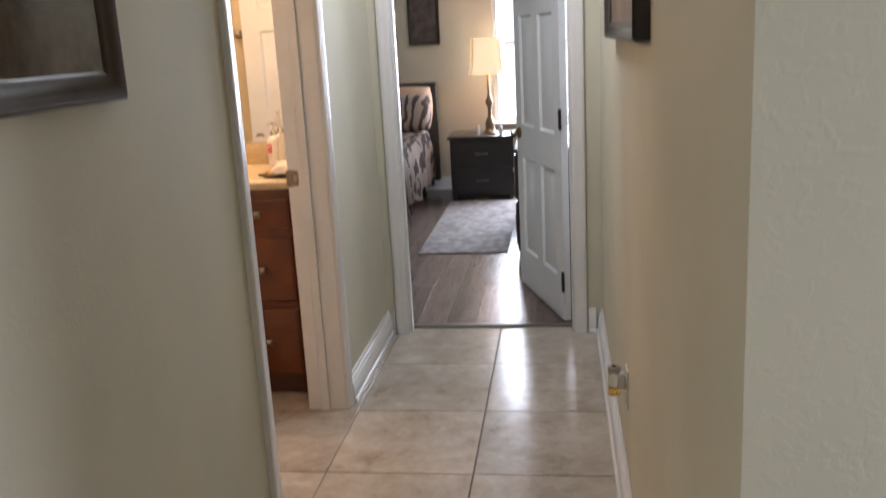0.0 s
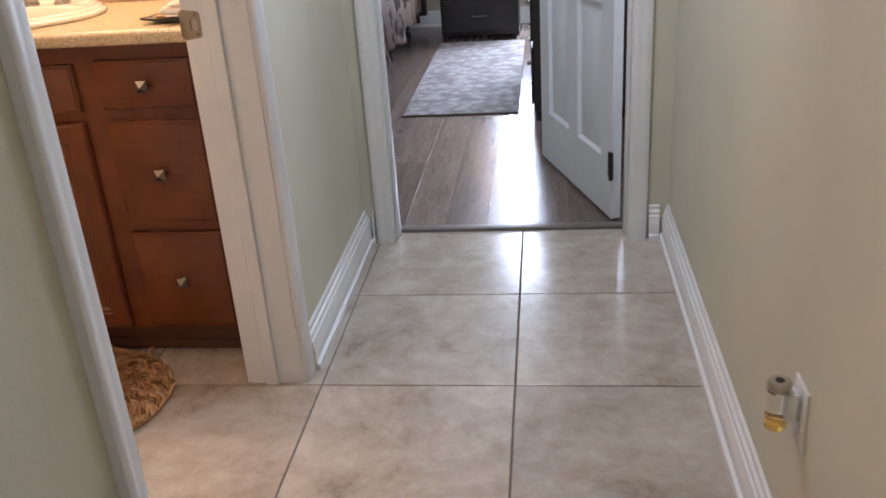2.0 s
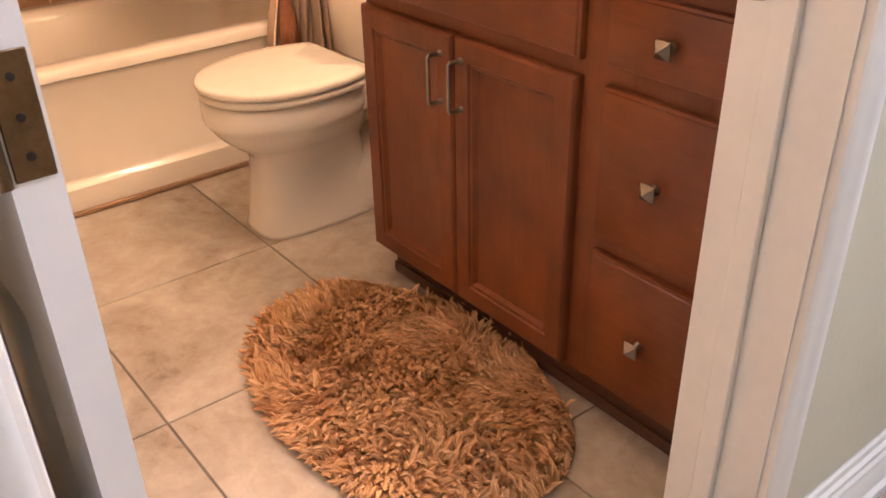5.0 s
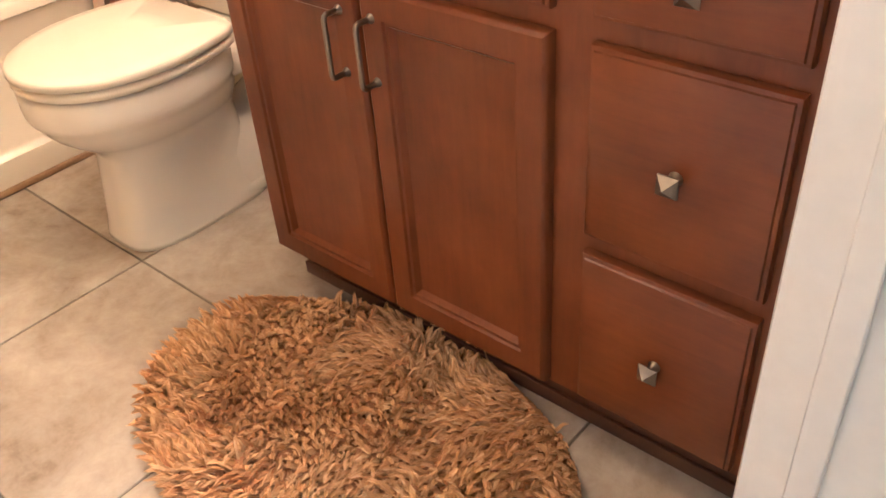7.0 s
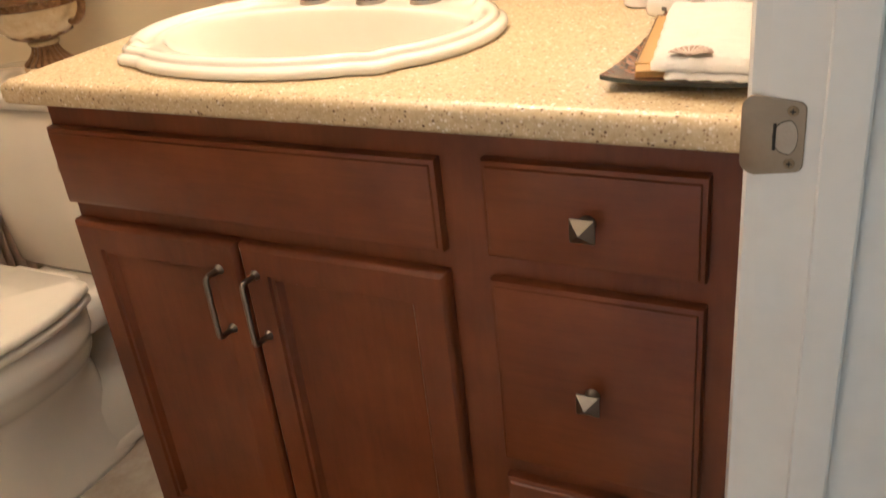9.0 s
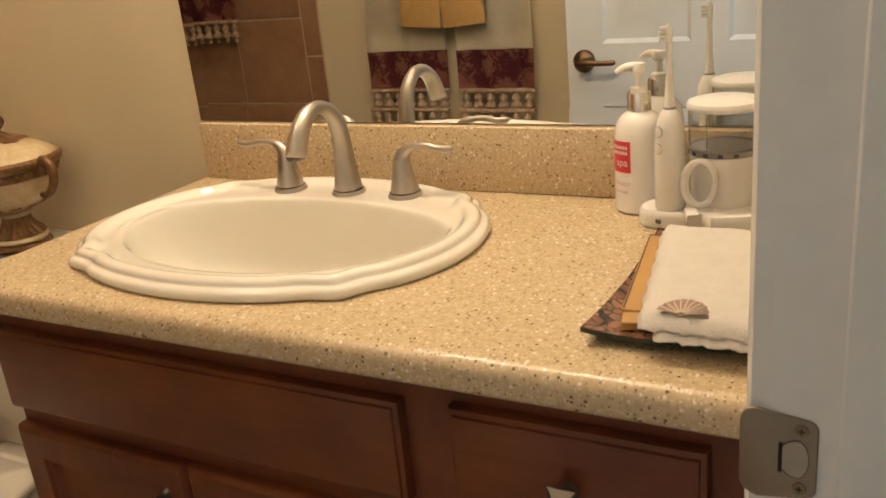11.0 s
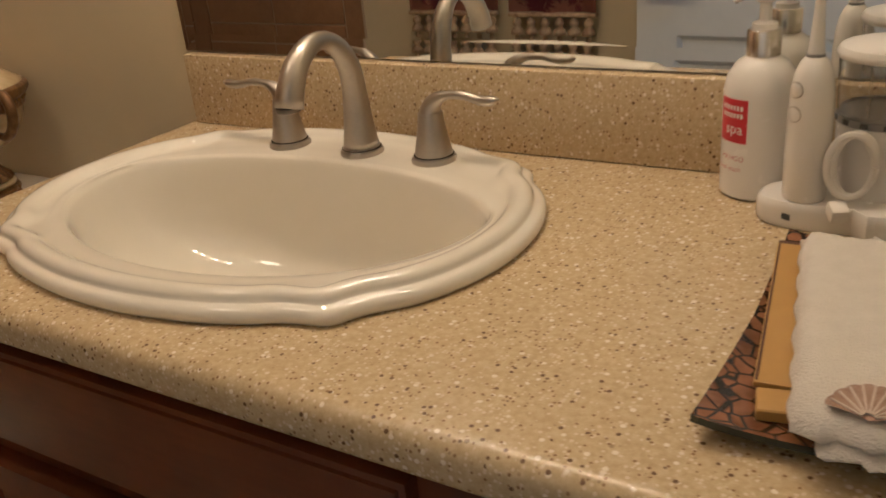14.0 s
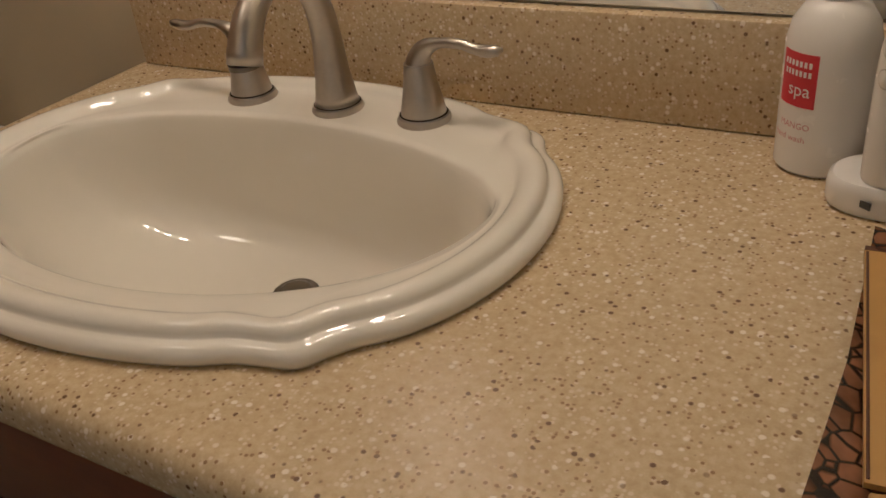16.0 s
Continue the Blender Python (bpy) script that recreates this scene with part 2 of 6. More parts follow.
INKR = surface("pink_label_ink", (0.5, 0.2, 0.2), (0.56, 0.24, 0.24), 20, 0.5)
INKD = surface("dark_logo_ink", (0.05, 0.05, 0.05), (0.08, 0.08, 0.08), 20, 0.5)
TOWELW = surface("white_terry", (0.72, 0.67, 0.60), (0.80, 0.75, 0.68), 60, 0.95, 0, 0.8, 700, dist=0.003)
TOWELC = surface("cream_terry", (0.78, 0.69, 0.49), (0.84, 0.76, 0.57), 50, 0.95, 0, 0.8, 600, dist=0.003)
TOWELG = surface("gold_terry", (0.50, 0.31, 0.09), (0.58, 0.38, 0.13), 50, 0.95, 0, 0.8, 600, dist=0.003)
BAND = damask("maroon_damask_band", (0.30, 0.13, 0.09), (0.13, 0.03, 0.035), 17)
FRINGE = surface("tassel_thread", (0.20, 0.11, 0.06), (0.58, 0.45, 0.28), 45, 0.9, 0, 0.5, 400)
SHELLT = surface("embroidered_thread", (0.28, 0.17, 0.12), (0.42, 0.29, 0.22), 160, 0.7, 0, 0.6, 900)
SHELLL = surface("pale_thread", (0.60, 0.50, 0.42), (0.66, 0.56, 0.48), 90, 0.8, 0, 0.4, 700)
GOLDC = surface("gold_card", (0.40, 0.23, 0.055), (0.48, 0.29, 0.08), 12, 0.4)
TRAYM = crackle("crackled_brown_glass")
TRAYE = surface("dark_glass_edge", (0.015, 0.022, 0.018), (0.025, 0.035, 0.028), 10, 0.12)
CLEAR = glass_mat("clear_plastic", (0.93, 0.93, 0.92), 0.03, 1.35)
URNC = surface("cream_marbled_ceramic", (0.46, 0.34, 0.17), (0.66, 0.54, 0.34), 14, 0.22, 0, 0, coat=0.4)
URNB = surface("antique_gold_trim", (0.10, 0.05, 0.02), (0.30, 0.17, 0.065), 70, 0.38, 0.45, 0.5, 260)
CURT = surface("champagne_satin_curtain", (0.70, 0.535, 0.40), (0.79, 0.625, 0.485), 8, 0.42, 0, 0.15, 500)
CURTB = surface("copper_curtain_cord", (0.28, 0.11, 0.05), (0.38, 0.17, 0.08), 60, 0.6, 0, 0.4, 400)
BLACKF = surface("black_wood_frame", (0.018, 0.012, 0.009), (0.035, 0.024, 0.018), 14, 0.3, 0, 0.05, 200)
GOLDF = surface("gilt_moulding", (0.20, 0.11, 0.04), (0.34, 0.2, 0.08), 50, 0.35, 0.5, 0.3, 200)
ART1 = surface("brown_print_under_glass", (0.02, 0.014, 0.009), (0.11, 0.078, 0.046), 5, 0.12)
ART2 = surface("sepia_print", (0.08, 0.04, 0.02), (0.48, 0.32, 0.18), 8, 0.3)
ART3 = surface("dark_print", (0.008, 0.006, 0.006), (0.16, 0.11, 0.09), 12, 0.25)
MATB = surface("pale_picture_mat", (0.4, 0.38, 0.34), (0.46, 0.44, 0.4), 8, 0.8)
ESPRESSO = surface("espresso_veneer", (0.012, 0.009, 0.008), (0.026, 0.02, 0.017), 12, 0.32, stretch=(1, 1, 5))
COMFORTER = zebra("printed_comforter", (0.36, 0.28, 0.23), (0.075, 0.05, 0.045), 4.0)
PILLOW = surface("tan_sateen", (0.40, 0.24, 0.14), (0.52, 0.34, 0.22), 12, 0.6, 0, 0.2, 300)
SHEET = surface("white_bed_skirt", (0.6, 0.57, 0.53), (0.68, 0.65, 0.6), 12, 0.85)
RUNNER = damask("grey_runner_pattern", (0.40, 0.375, 0.36), (0.215, 0.19, 0.19), 17, 0.32, 0.54)
SHADE = glow("lit_lampshade", (1.0, 0.72, 0.42), 1.5)
LAMPB = surface("antique_brass", (0.16, 0.11, 0.06), (0.28, 0.2, 0.11), 40, 0.35, 0.6)
SKYCARD = glow("overcast_backdrop", (0.93, 0.97, 1.0), 5.0)
MIRROR = Graph("mirror_silver").mat
MIRROR.node_tree.nodes["Principled BSDF"].inputs["Base Color"].default_value = (0.86, 0.87, 0.85, 1)
MIRROR.node_tree.nodes["Principled BSDF"].inputs["Metallic"].default_value = 1.0
MIRROR.node_tree.nodes["Principled BSDF"].inputs["Roughness"].default_value = 0.008
GELM = glass_mat("amber_fragrance_oil", (0.95, 0.60, 0.12), 0.05, 1.4)

# ---- mesh helpers ----
ORG = {}


def thing(name, at, label, category, group="", kind=""):
    o = new(name)
    o.empty_display_size = 0.05
    o.location = at
    ORG[o] = Vector(at)
    return tagged(o, label, category, group, kind)


def finish(bm, name, material, smooth, off):
    if off is not None:
        bmesh.ops.translate(bm, verts=bm.verts, vec=-off)
    bmesh.ops.recalc_face_normals(bm, faces=bm.faces)
    me = bpy.data.meshes.new(name)
    bm.to_mesh(me)
    bm.free()
    me.materials.append(material)
    if smooth:
        me.shade_smooth()
        if smooth == "auto":
            me.set_sharp_from_angle(angle=radians(38))
    return me


def part(name, bm, material, parent, label="", smooth="auto"):
    """One mesh object under a thing or under a part; the bmesh is in world places."""
    o = new(name, finish(bm, name, material, smooth, ORG[parent]))
    o.parent = parent
    ORG[o] = ORG[parent]
    if label:
        o["label"] = label
    return o


def single(name, bm, material, label, category, kind="", group="", smooth="auto"):
    """A thing that is one mesh."""
    lo = [min(v.co[i] for v in bm.verts) for i in range(3)]
    hi = [max(v.co[i] for v in bm.verts) for i in range(3)]
    at = Vector(((lo[0] + hi[0]) / 2, (lo[1] + hi[1]) / 2, lo[2]))
    o = new(name, finish(bm, name, material, smooth, at))
    o.location = at
    ORG[o] = at
    return tagged(o, label, category, group, kind)


def piece(name, mesh, at, parent):
    o = new(name, mesh)
    o.parent = parent
    o.location = Vector(at) - ORG[parent]
    return o


def box(x0, x1, y0, y1, z0, z1, r=0.0, seg=2, bm=None):
    bm = bm or bmesh.new()
    v = [bm.verts.new((x, y, z)) for x in (x0, x1) for y in (y0, y1) for z in (z0, z1)]
    fs = [bm.faces.new([v[i] for i in q]) for q in ((0, 1, 3, 2), (4, 6, 7, 5), (0, 4, 5, 1), (2, 3, 7, 6), (0, 2, 6, 4), (1, 5, 7, 3))]
    if r > 0:
        es = list({e for f in fs for e in f.edges})
        bmesh.ops.bevel(bm, geom=es, offset=r, segments=seg, affect="EDGES", profile=0.5, clamp_overlap=True)
    return bm


def grid_surface(rows, closed=False, bm=None, cap0=False, cap1=False):
    """Skin over rows of points; closed: each row is a ring."""
    bm = bm or bmesh.new()
    vs = [[bm.verts.new(p) for p in row] for row in rows]
    n = len(rows[0])
    for a, b in zip(vs, vs[1:]):
        for i in range(n if closed else n - 1):
            j = (i + 1) % n
            bm.faces.new((a[i], a[j], b[j], b[i]))
    if cap0:
        bm.faces.new(vs[0])
    if cap1:
        bm.faces.new(vs[-1])
    return bm


def lathe(profile, at, n=32, bm=None, caps=True, wave=None):
    """A turned body: (radius, height) pairs round an upright axis."""
    rows = []
    for r, z in profile:
        rows.append([(at[0] + r * (wave(a, z) if wave else 1) * math.cos(a), at[1] + r * (wave(a, z) if wave else 1) * math.sin(a), at[2] + z)
                     for a in (2 * math.pi * i / n for i in range(n))])
    return grid_surface(rows, True, bm, caps, caps)


def tube(points, radii, n=12, bm=None, squash=1.0):
    """A round bar along points, with a radius (or one for each)."""
    pts = [Vector(p) for p in points]
    rad = radii if hasattr(radii, "__len__") else [radii] * len(pts)
    rows, up = [], None
    for i, p in enumerate(pts):
        d = (pts[min(i + 1, len(pts) - 1)] - pts[max(i - 1, 0)]).normalized()
        if up is None:
            up = d.orthogonal().normalized()
        up = (up - d * up.dot(d)).normalized()
        side = d.cross(up)
        rows.append([p + rad[i] * (up * math.cos(a) + side * math.sin(a) * squash) for a in (2 * math.pi * k / n for k in range(n))])
    return grid_surface(rows, True, bm, True, True)


def bez(p0, p1, p2, p3, n=12):
    a, b, c, d = (Vector(p) for p in (p0, p1, p2, p3))
    return [a * (1 - t) ** 3 + b * 3 * t * (1 - t) ** 2 + c * 3 * t * t * (1 - t) + d * t ** 3 for t in (i / n for i in range(n + 1))]


def extrude_profile(profile, axis, a, b, bm=None):
    """A moulding: an outline in the two other axes, drawn from a to b along axis."""
    def at(u, v, w):
        return (w, u, v) if axis == "x" else (u, w, v) if axis == "y" else (u, v, w)
    return grid_surface([[at(u, v, a) for u, v in profile], [at(u, v, b) for u, v in profile]], True, bm, True, True)


def lettering(name, body, size, material, parent, place):
    """Flat lettering; place() moves a point (u, v) of the writing to the world."""
    cu = bpy.data.curves.new(name, "FONT")
    cu.body, cu.size, cu.extrude, cu.resolution_u = body, size, 0.0, 3
    tmp = bpy.data.objects.new(name, cu)
    scene.collection.objects.link(tmp)
    me = bpy.data.meshes.new_from_object(tmp.evaluated_get(bpy.context.evaluated_depsgraph_get()))
    bm = bmesh.new()
    bm.from_mesh(me)
    bpy.data.objects.remove(tmp)
    bpy.data.meshes.remove(me)
    for v in bm.verts:
        v.co = place(v.co.x, v.co.y)
    return part(name, bm, material, parent, "", False)


# ---- shell of the place ----
H = 2.44
DOORTOP = 2.05


def wall(name, boxes, material, label):
    bm = bmesh.new()
    for b in boxes:
        box(*b, bm=bm)
    return single(name, bm, material, label, "wall", "structure", smooth=False)


XL, XLB, XR = -0.705, -0.845, 0.345
YJ0, YJ1 = 2.955, 3.808
YE0, YE1 = 4.72, 4.845
wall("wall_hall_west", [(XLB, XL, -1.5, YJ0 - 0.012, 0, H), (XLB, XL, YJ1 + 0.012, YE0, 0, H), (XLB, XL, YJ0 - 0.012, YJ1 + 0.012, DOORTOP, H)], WALL, "beige textured hallway wall with a doorway to the bathroom")
wall("wall_hall_east", [(XR, XR + 0.12, 1.535, YE0, 0, H), (XR + 0.12, 2.6, 1.535, 1.655, 0, H)], WALL, "beige textured hallway wall with an outer corner")
wall("wall_hall_north", [(-3.7, -0.612, YE0, YE1, 0, H), (0.222, 2.3, YE0, YE1, 0, H), (-0.612, 0.222, YE0, YE1, DOORTOP, H)], WALL, "beige textured wall around the bedroom doorway")
wall("wall_living_south", [(-0.845, 2.72, -1.62, -1.5, 0, H)], WALL, "plain beige wall behind the walk")
# This unseen wall and its opening are added for the fill lamp.
wall("wall_living_east", [(2.6, 2.72, -1.5, 0.5, 0, H), (2.6, 2.72, 1.4, 1.655, 0, H), (2.6, 2.72, 0.5, 1.4, 0, 0.62), (2.6, 2.72, 0.5, 1.4, 2.15, H)], WALL, "unseen plain beige side wall with an opening added for fill light")
wall("wall_bath_north", [(-3.57, XLB, 4.41, 4.53, 0, H)], BATHWALL, "tan textured bathroom wall behind the vanity")
wall("wall_bath_south", [(-3.57, XLB, 2.76, 2.88, 0, H)], BATHWALL, "tan textured bathroom wall with towels")
wall("wall_bath_west", [(-3.57, -3.45, 2.88, 4.41, 0, H)], BATHWALL, "bathroom wall behind the bathtub")
wall("wall_bed_north", [(-3.7, -0.44, 8.93, 9.05, 0, H), (0.66, 2.3, 8.93, 9.05, 0, H), (-0.44, 0.66, 8.93, 9.05, 0, 0.62), (-0.44, 0.66, 8.93, 9.05, 2.05, H)], BEDWALL, "warm beige bedroom wall with a window opening")
wall("wall_bed_west", [(-3.82, -3.7, YE0, 9.05, 0, H)], BEDWALL, "plain bedroom side wall")
wall("wall_bed_east", [(2.3, 2.42, YE0, 9.05, 0, H)], BEDWALL, "plain bedroom side wall")
single("ceiling", box(-3.85, 2.75, -1.65, 9.06, H, H + 0.1), CEIL, "white textured ceiling", "ceiling", "structure")

# sub-floors that show as grout and as gaps between boards
floor = single("floor", box(-3.57, 2.72, -1.62, YE1 - 0.02, -0.12, -0.004), GROUT, "grey grout bed of the tiled hallway and bathroom floor", "floor", "structure", smooth=False)
bed_floor = single("floor_bedroom", box(-3.82, 2.42, YE1 - 0.02, 9.05, -0.12, -0.004), DARKHOLE, "dark gaps beneath grey-brown wood plank flooring", "floor", "structure", smooth=False)
single("backdrop", box(-2.5, 3.0, 9.9, 9.92, 0.0, 3.0), SKYCARD, "pale overcast sky outside the bedroom window", "backdrop", "structure")
single("threshold", box(-0.6, 0.21, YE1 - 0.045, YE1 - 0.005, -0.004, 0.011, 0.004), surface("threshold_metal", (0.18, 0.16, 0.14), (0.26, 0.23, 0.2), 20, 0.4, 0.4), "narrow grey transition strip at the bedroom doorway", "threshold", "structure")

# baseboards: stepped colonial profile
BP = [(0, 0), (0.0, 0.118), (0.004, 0.122), (0.008, 0.118), (0.009, 0.105), (0.015, 0.100), (0.015, 0.089), (0.020, 0.084), (0.020, 0.071), (0.023, 0.067), (0.023, 0.022), (0.031, 0.016), (0.032, 0.0)]


def baseboard(runs):
    bm = bmesh.new()
    for axis, at, sign, a, b in runs:
        pts = [(at + sign * u, v) for u, v in BP]
        extrude_profile(pts, axis, a, b, bm)
    return single("baseboard", bm, TRIM, "white moulded baseboard with a stepped profile", "baseboard", "structure")


baseboard([("y", XL, 1, -1.5, YJ0 - 0.062), ("y", XL, 1, YJ1 + 0.062, YE0)])
baseboard([("y", XR, -1, 1.535, YE0)])
baseboard([("x", YE0, -1, XL + 0.032, -0.668), ("x", YE0, -1, 0.278, XR - 0.032)])
baseboard([("x", 1.535, -1, XR, 2.6)])
baseboard([("x", 8.93, -1, -3.7, 2.3)])
baseboard([("x", 2.88, 1, -2.69, -1.72)])

# door casings and jambs
CP = [(0.0, 0.0), (0.0, 0.012), (0.008, 0.016), (0.02, 0.014), (0.034, 0.017), (0.05, 0.019), (0.056, 0.016), (0.058, 0.0)]


def casing_y(name, x, sign, y0, y1, label):
    """Casing round an opening in a wall that runs along y."""
    bm = bmesh.new()
    extrude_profile([(x + sign * v, y0 - u) for u, v in CP], "z", 0, DOORTOP + 0.058, bm)
    extrude_profile([(x + sign * v, y1 + u) for u, v in CP], "z", 0, DOORTOP + 0.058, bm)
    extrude_profile([(x + sign * v, DOORTOP + u) for u, v in CP], "y", y0, y1, bm)
    return single(name, bm, TRIM, label, "trim", "structure")


def casing_x(name, y, sign, x0, x1, label):
    bm = bmesh.new()
    extrude_profile([(x0 - u, y + sign * v) for u, v in CP], "z", 0, DOORTOP + 0.058, bm)
    extrude_profile([(x1 + u, y + sign * v) for u, v in CP], "z", 0, DOORTOP + 0.058, bm)
    extrude_profile([(y + sign * v, DOORTOP + u) for u, v in CP], "x", x0, x1, bm)
    return single(name, bm, TRIM, label, "trim", "structure")


casing_y("trim_bath_hall", XL, 1, YJ0 - 0.004, YJ1 + 0.004, "white moulded casing on the hall side of the bathroom doorway")
casing_y("trim_bath_inner", XLB, -1, YJ0 - 0.004, YJ1 + 0.004, "white moulded casing on the bathroom side of the doorway")
casing_x("trim_bed_hall", YE0, -1, -0.604, 0.214, "white moulded casing around the bedroom doorway")
casing_x("trim_bed_inner", YE1, 1, -0.604, 0.214, "white moulded casing on the bedroom side")
bm = box(XLB, XL, YJ1, YJ1 + 0.012, 0, DOORTOP)
box(XLB, XL, YJ0 - 0.012, YJ0, 0, DOORTOP, bm=bm)
box(XLB, XL, YJ0, YJ1, DOORTOP - 0.012, DOORTOP, bm=bm)
box(XLB + 0.042, XLB + 0.075, YJ1 - 0.011, YJ1, 0, DOORTOP - 0.012, 0.002, 1, bm)
box(XLB + 0.042, XLB + 0.075, YJ0, YJ0 + 0.011, 0, DOORTOP - 0.012, 0.002, 1, bm)
jamb = single("door_frame_bath", bm, TRIM, "white painted bathroom door jamb with a stop strip", "door frame", "structure")
bm = box(-0.612, -0.6, YE0, YE1, 0, DOORTOP)
box(0.21, 0.222, YE0, YE1, 0, DOORTOP, bm=bm)
box(-0.6, 0.21, YE0, YE1, DOORTOP - 0.012, DOORTOP, bm=bm)
box(-0.6, -0.589, YE0 + 0.03, YE0 + 0.07, 0, DOORTOP - 0.012, 0.002, 1, bm)
box(0.199, 0.21, YE0 + 0.03, YE0 + 0.07, 0, DOORTOP - 0.012, 0.002, 1, bm)
single("door_frame_bed", bm, TRIM, "white painted bedroom door jamb with a stop strip", "door frame", "structure")


# strike plate on the far jamb
def strike_plate():
    zc, y = 0.935, YJ1
    th = thing("strike_plate", (-0.835, y, zc - 0.029), "satin nickel strike plate with two screws on the door jamb", "strike plate")
    outline = []
    for cx, cz, a0 in ((-0.822, 0.022, 0), (-0.852, 0.022, 90), (-0.852, -0.022, 180), (-0.822, -0.022, 270)):
        r = 0.007 if cx > -0.84 else 0.011
        for k in range(5):
            a = radians(a0 + 22.5 * k)
            outline.append((cx + r * math.cos(a), zc + cz + r * math.sin(a)))
    rows = []
    for depth, grow in ((0.0, 0.0), (0.0016, 0.0), (0.0022, -0.0008)):
        rows.append([(x + grow * (1 if x > -0.837 else -1), y - depth + (0.0012 if x < -0.855 else 0), z) for x, z in outline])
    part("plate", grid_surface(rows, True, None, True, True), STRIKE, th)
    ring = [(-0.827 + 0.009 * math.cos(a) * (0.75 if math.cos(a) > 0 else 1.25), zc + 0.0135 * math.sin(a)) for a in (2 * math.pi * k / 20 for k in range(20))]
    # Near-black ring and side bar paint the shade inside the latch hole.
    part("hole_shade_ring", grid_surface([[(-0.827 + (x + 0.827) * 1.06, y - 0.0023, zc + (z - zc) * 1.05) for x, z in ring], [(-0.827 + (x + 0.827) * 1.06, y - 0.0025, zc + (z - zc) * 1.05) for x, z in ring]], True, None, True, True), DARKHOLE, th, "dark ring painting the shade inside the latch hole")
    part("latch_hole", grid_surface([[(x, y - 0.0026, z) for x, z in ring], [(x, y - 0.0024, z) for x, z in ring]], True, None, True, True), surface("pale_wood_in_hole", (0.34, 0.28, 0.22), (0.42, 0.36, 0.29), 60, 0.7), th, "recess showing pale wood")
    part("hole_side_shade", box(-0.8385, -0.8362, y - 0.0034, y - 0.0022, zc - 0.011, zc + 0.011, 0.0004, 1), DARKHOLE, th)
    for dz in (0.0215, -0.0215):
        s = part("screw", lathe([(0.0001, 0.0), (0.0042, 0.0), (0.0044, 0.0006), (0.0041, 0.0012), (0.0001, 0.0014)], (0, 0, 0), 16), LAMPB, th, "brass cross-head screw")
        for v in s.data.vertices:
            p = v.co + ORG[th]
            v.co = Vector((-0.825 + p.x, y - 0.0022 - p.z, zc + dz + p.y)) - ORG[th]
        for ang in (0, 1):
            b = box(-0.0022 if ang else -0.0005, 0.0022 if ang else 0.0005, -0.0038, -0.0034, -0.0005 if ang else -0.0022, 0.0005 if ang else 0.0022)
            bmesh.ops.translate(b, verts=b.verts, vec=(-0.825, y, zc + dz))
            part("cross_slot", b, DARKHOLE, s)


strike_plate()


# ---- doors ----
def panel_door(name, width, height, thick, label, lever_side):
    """Six-panel door along +x from its hinge at the origin; faces at y = 0 and y = thick."""
    th = thing(name, (0, 0, 0), label, "door", kind="structure")
    cols = [(0.105, width / 2 - 0.05), (width / 2 + 0.05, width - 0.105)]
    rows = [(0.21, 0.74), (0.92, 1.50), (1.62, 1.90)]
    xs = sorted({0, width, *[v for c in cols for v in c]})
    zs = sorted({0, height, *[v for r in rows for v in r]})
    bm = bmesh.new()
    for face in (0, 1):
        y, s = (0.0, 1) if face == 0 else (thick, -1)
        for x0, x1 in zip(xs, xs[1:]):
            for z0, z1 in zip(zs, zs[1:]):
                if (x0, x1) in cols and (z0, z1) in rows:
                    loops = []
                    for inset, dep in ((0, 0), (0.012, 0.012), (0.03, 0.012), (0.056, 0.002)):
                        loops.append([(x0 + inset, y + s * dep, z0 + inset), (x1 - inset, y + s * dep, z0 + inset), (x1 - inset, y + s * dep, z1 - inset), (x0 + inset, y + s * dep, z1 - inset)])
                    grid_surface(loops, True, bm, False, True)
                else:
                    bm.faces.new([bm.verts.new(p) for p in ((x0, y, z0), (x1, y, z0), (x1, y, z1), (x0, y, z1))])
    ring0 = [(0, 0, 0), (width, 0, 0), (width, 0, height), (0, 0, height)]
    grid_surface([ring0, [(x, thick, z) for x, y, z in ring0]], True, bm)
    bmesh.ops.remove_doubles(bm, verts=bm.verts, dist=0.0002)
    part("leaf", bm, DOORP, th)
    return th


def lever(th, x, y, sign, towards, material):
    """Lever handle with a round rose on a door face."""
    z = 0.872
    rose = lathe([(0.0001, 0), (0.033, 0), (0.033, 0.006), (0.027, 0.014), (0.013, 0.02), (0.012, 0.05), (0.0001, 0.052)], (0, 0, 0), 28)
    for v in rose.verts:
        v.co = Vector((x + v.co.x, y + sign * v.co.z, z + v.co.y))
    r = part("rose", rose, material, th, "round bronze rose")
    pts = bez((x, y + sign * 0.045, z), (x + towards * 0.03, y + sign * 0.052, z + 0.004), (x + towards * 0.07, y + sign * 0.05, z - 0.004), (x + towards * 0.105, y + sign * 0.046, z + 0.001), 10)
    part("lever", tube(pts, [0.011, 0.0105, 0.01, 0.0095, 0.009, 0.0085, 0.008, 0.0078, 0.0078, 0.0078, 0.006], 12), material, r, "curved bronze lever")


def hinge_leaf(th, x, y, z, axis):
    bm = box(x - (0.0015 if axis == "x" else 0.014), x + (0.0015 if axis == "x" else 0.014), y - (0.014 if axis == "x" else 0.0015), y + (0.014 if axis == "x" else 0.0015), z - 0.045, z + 0.045, 0.0012, 1)
    return part("hinge", bm, BLACKM, th, "dark oil-rubbed hinge leaf")


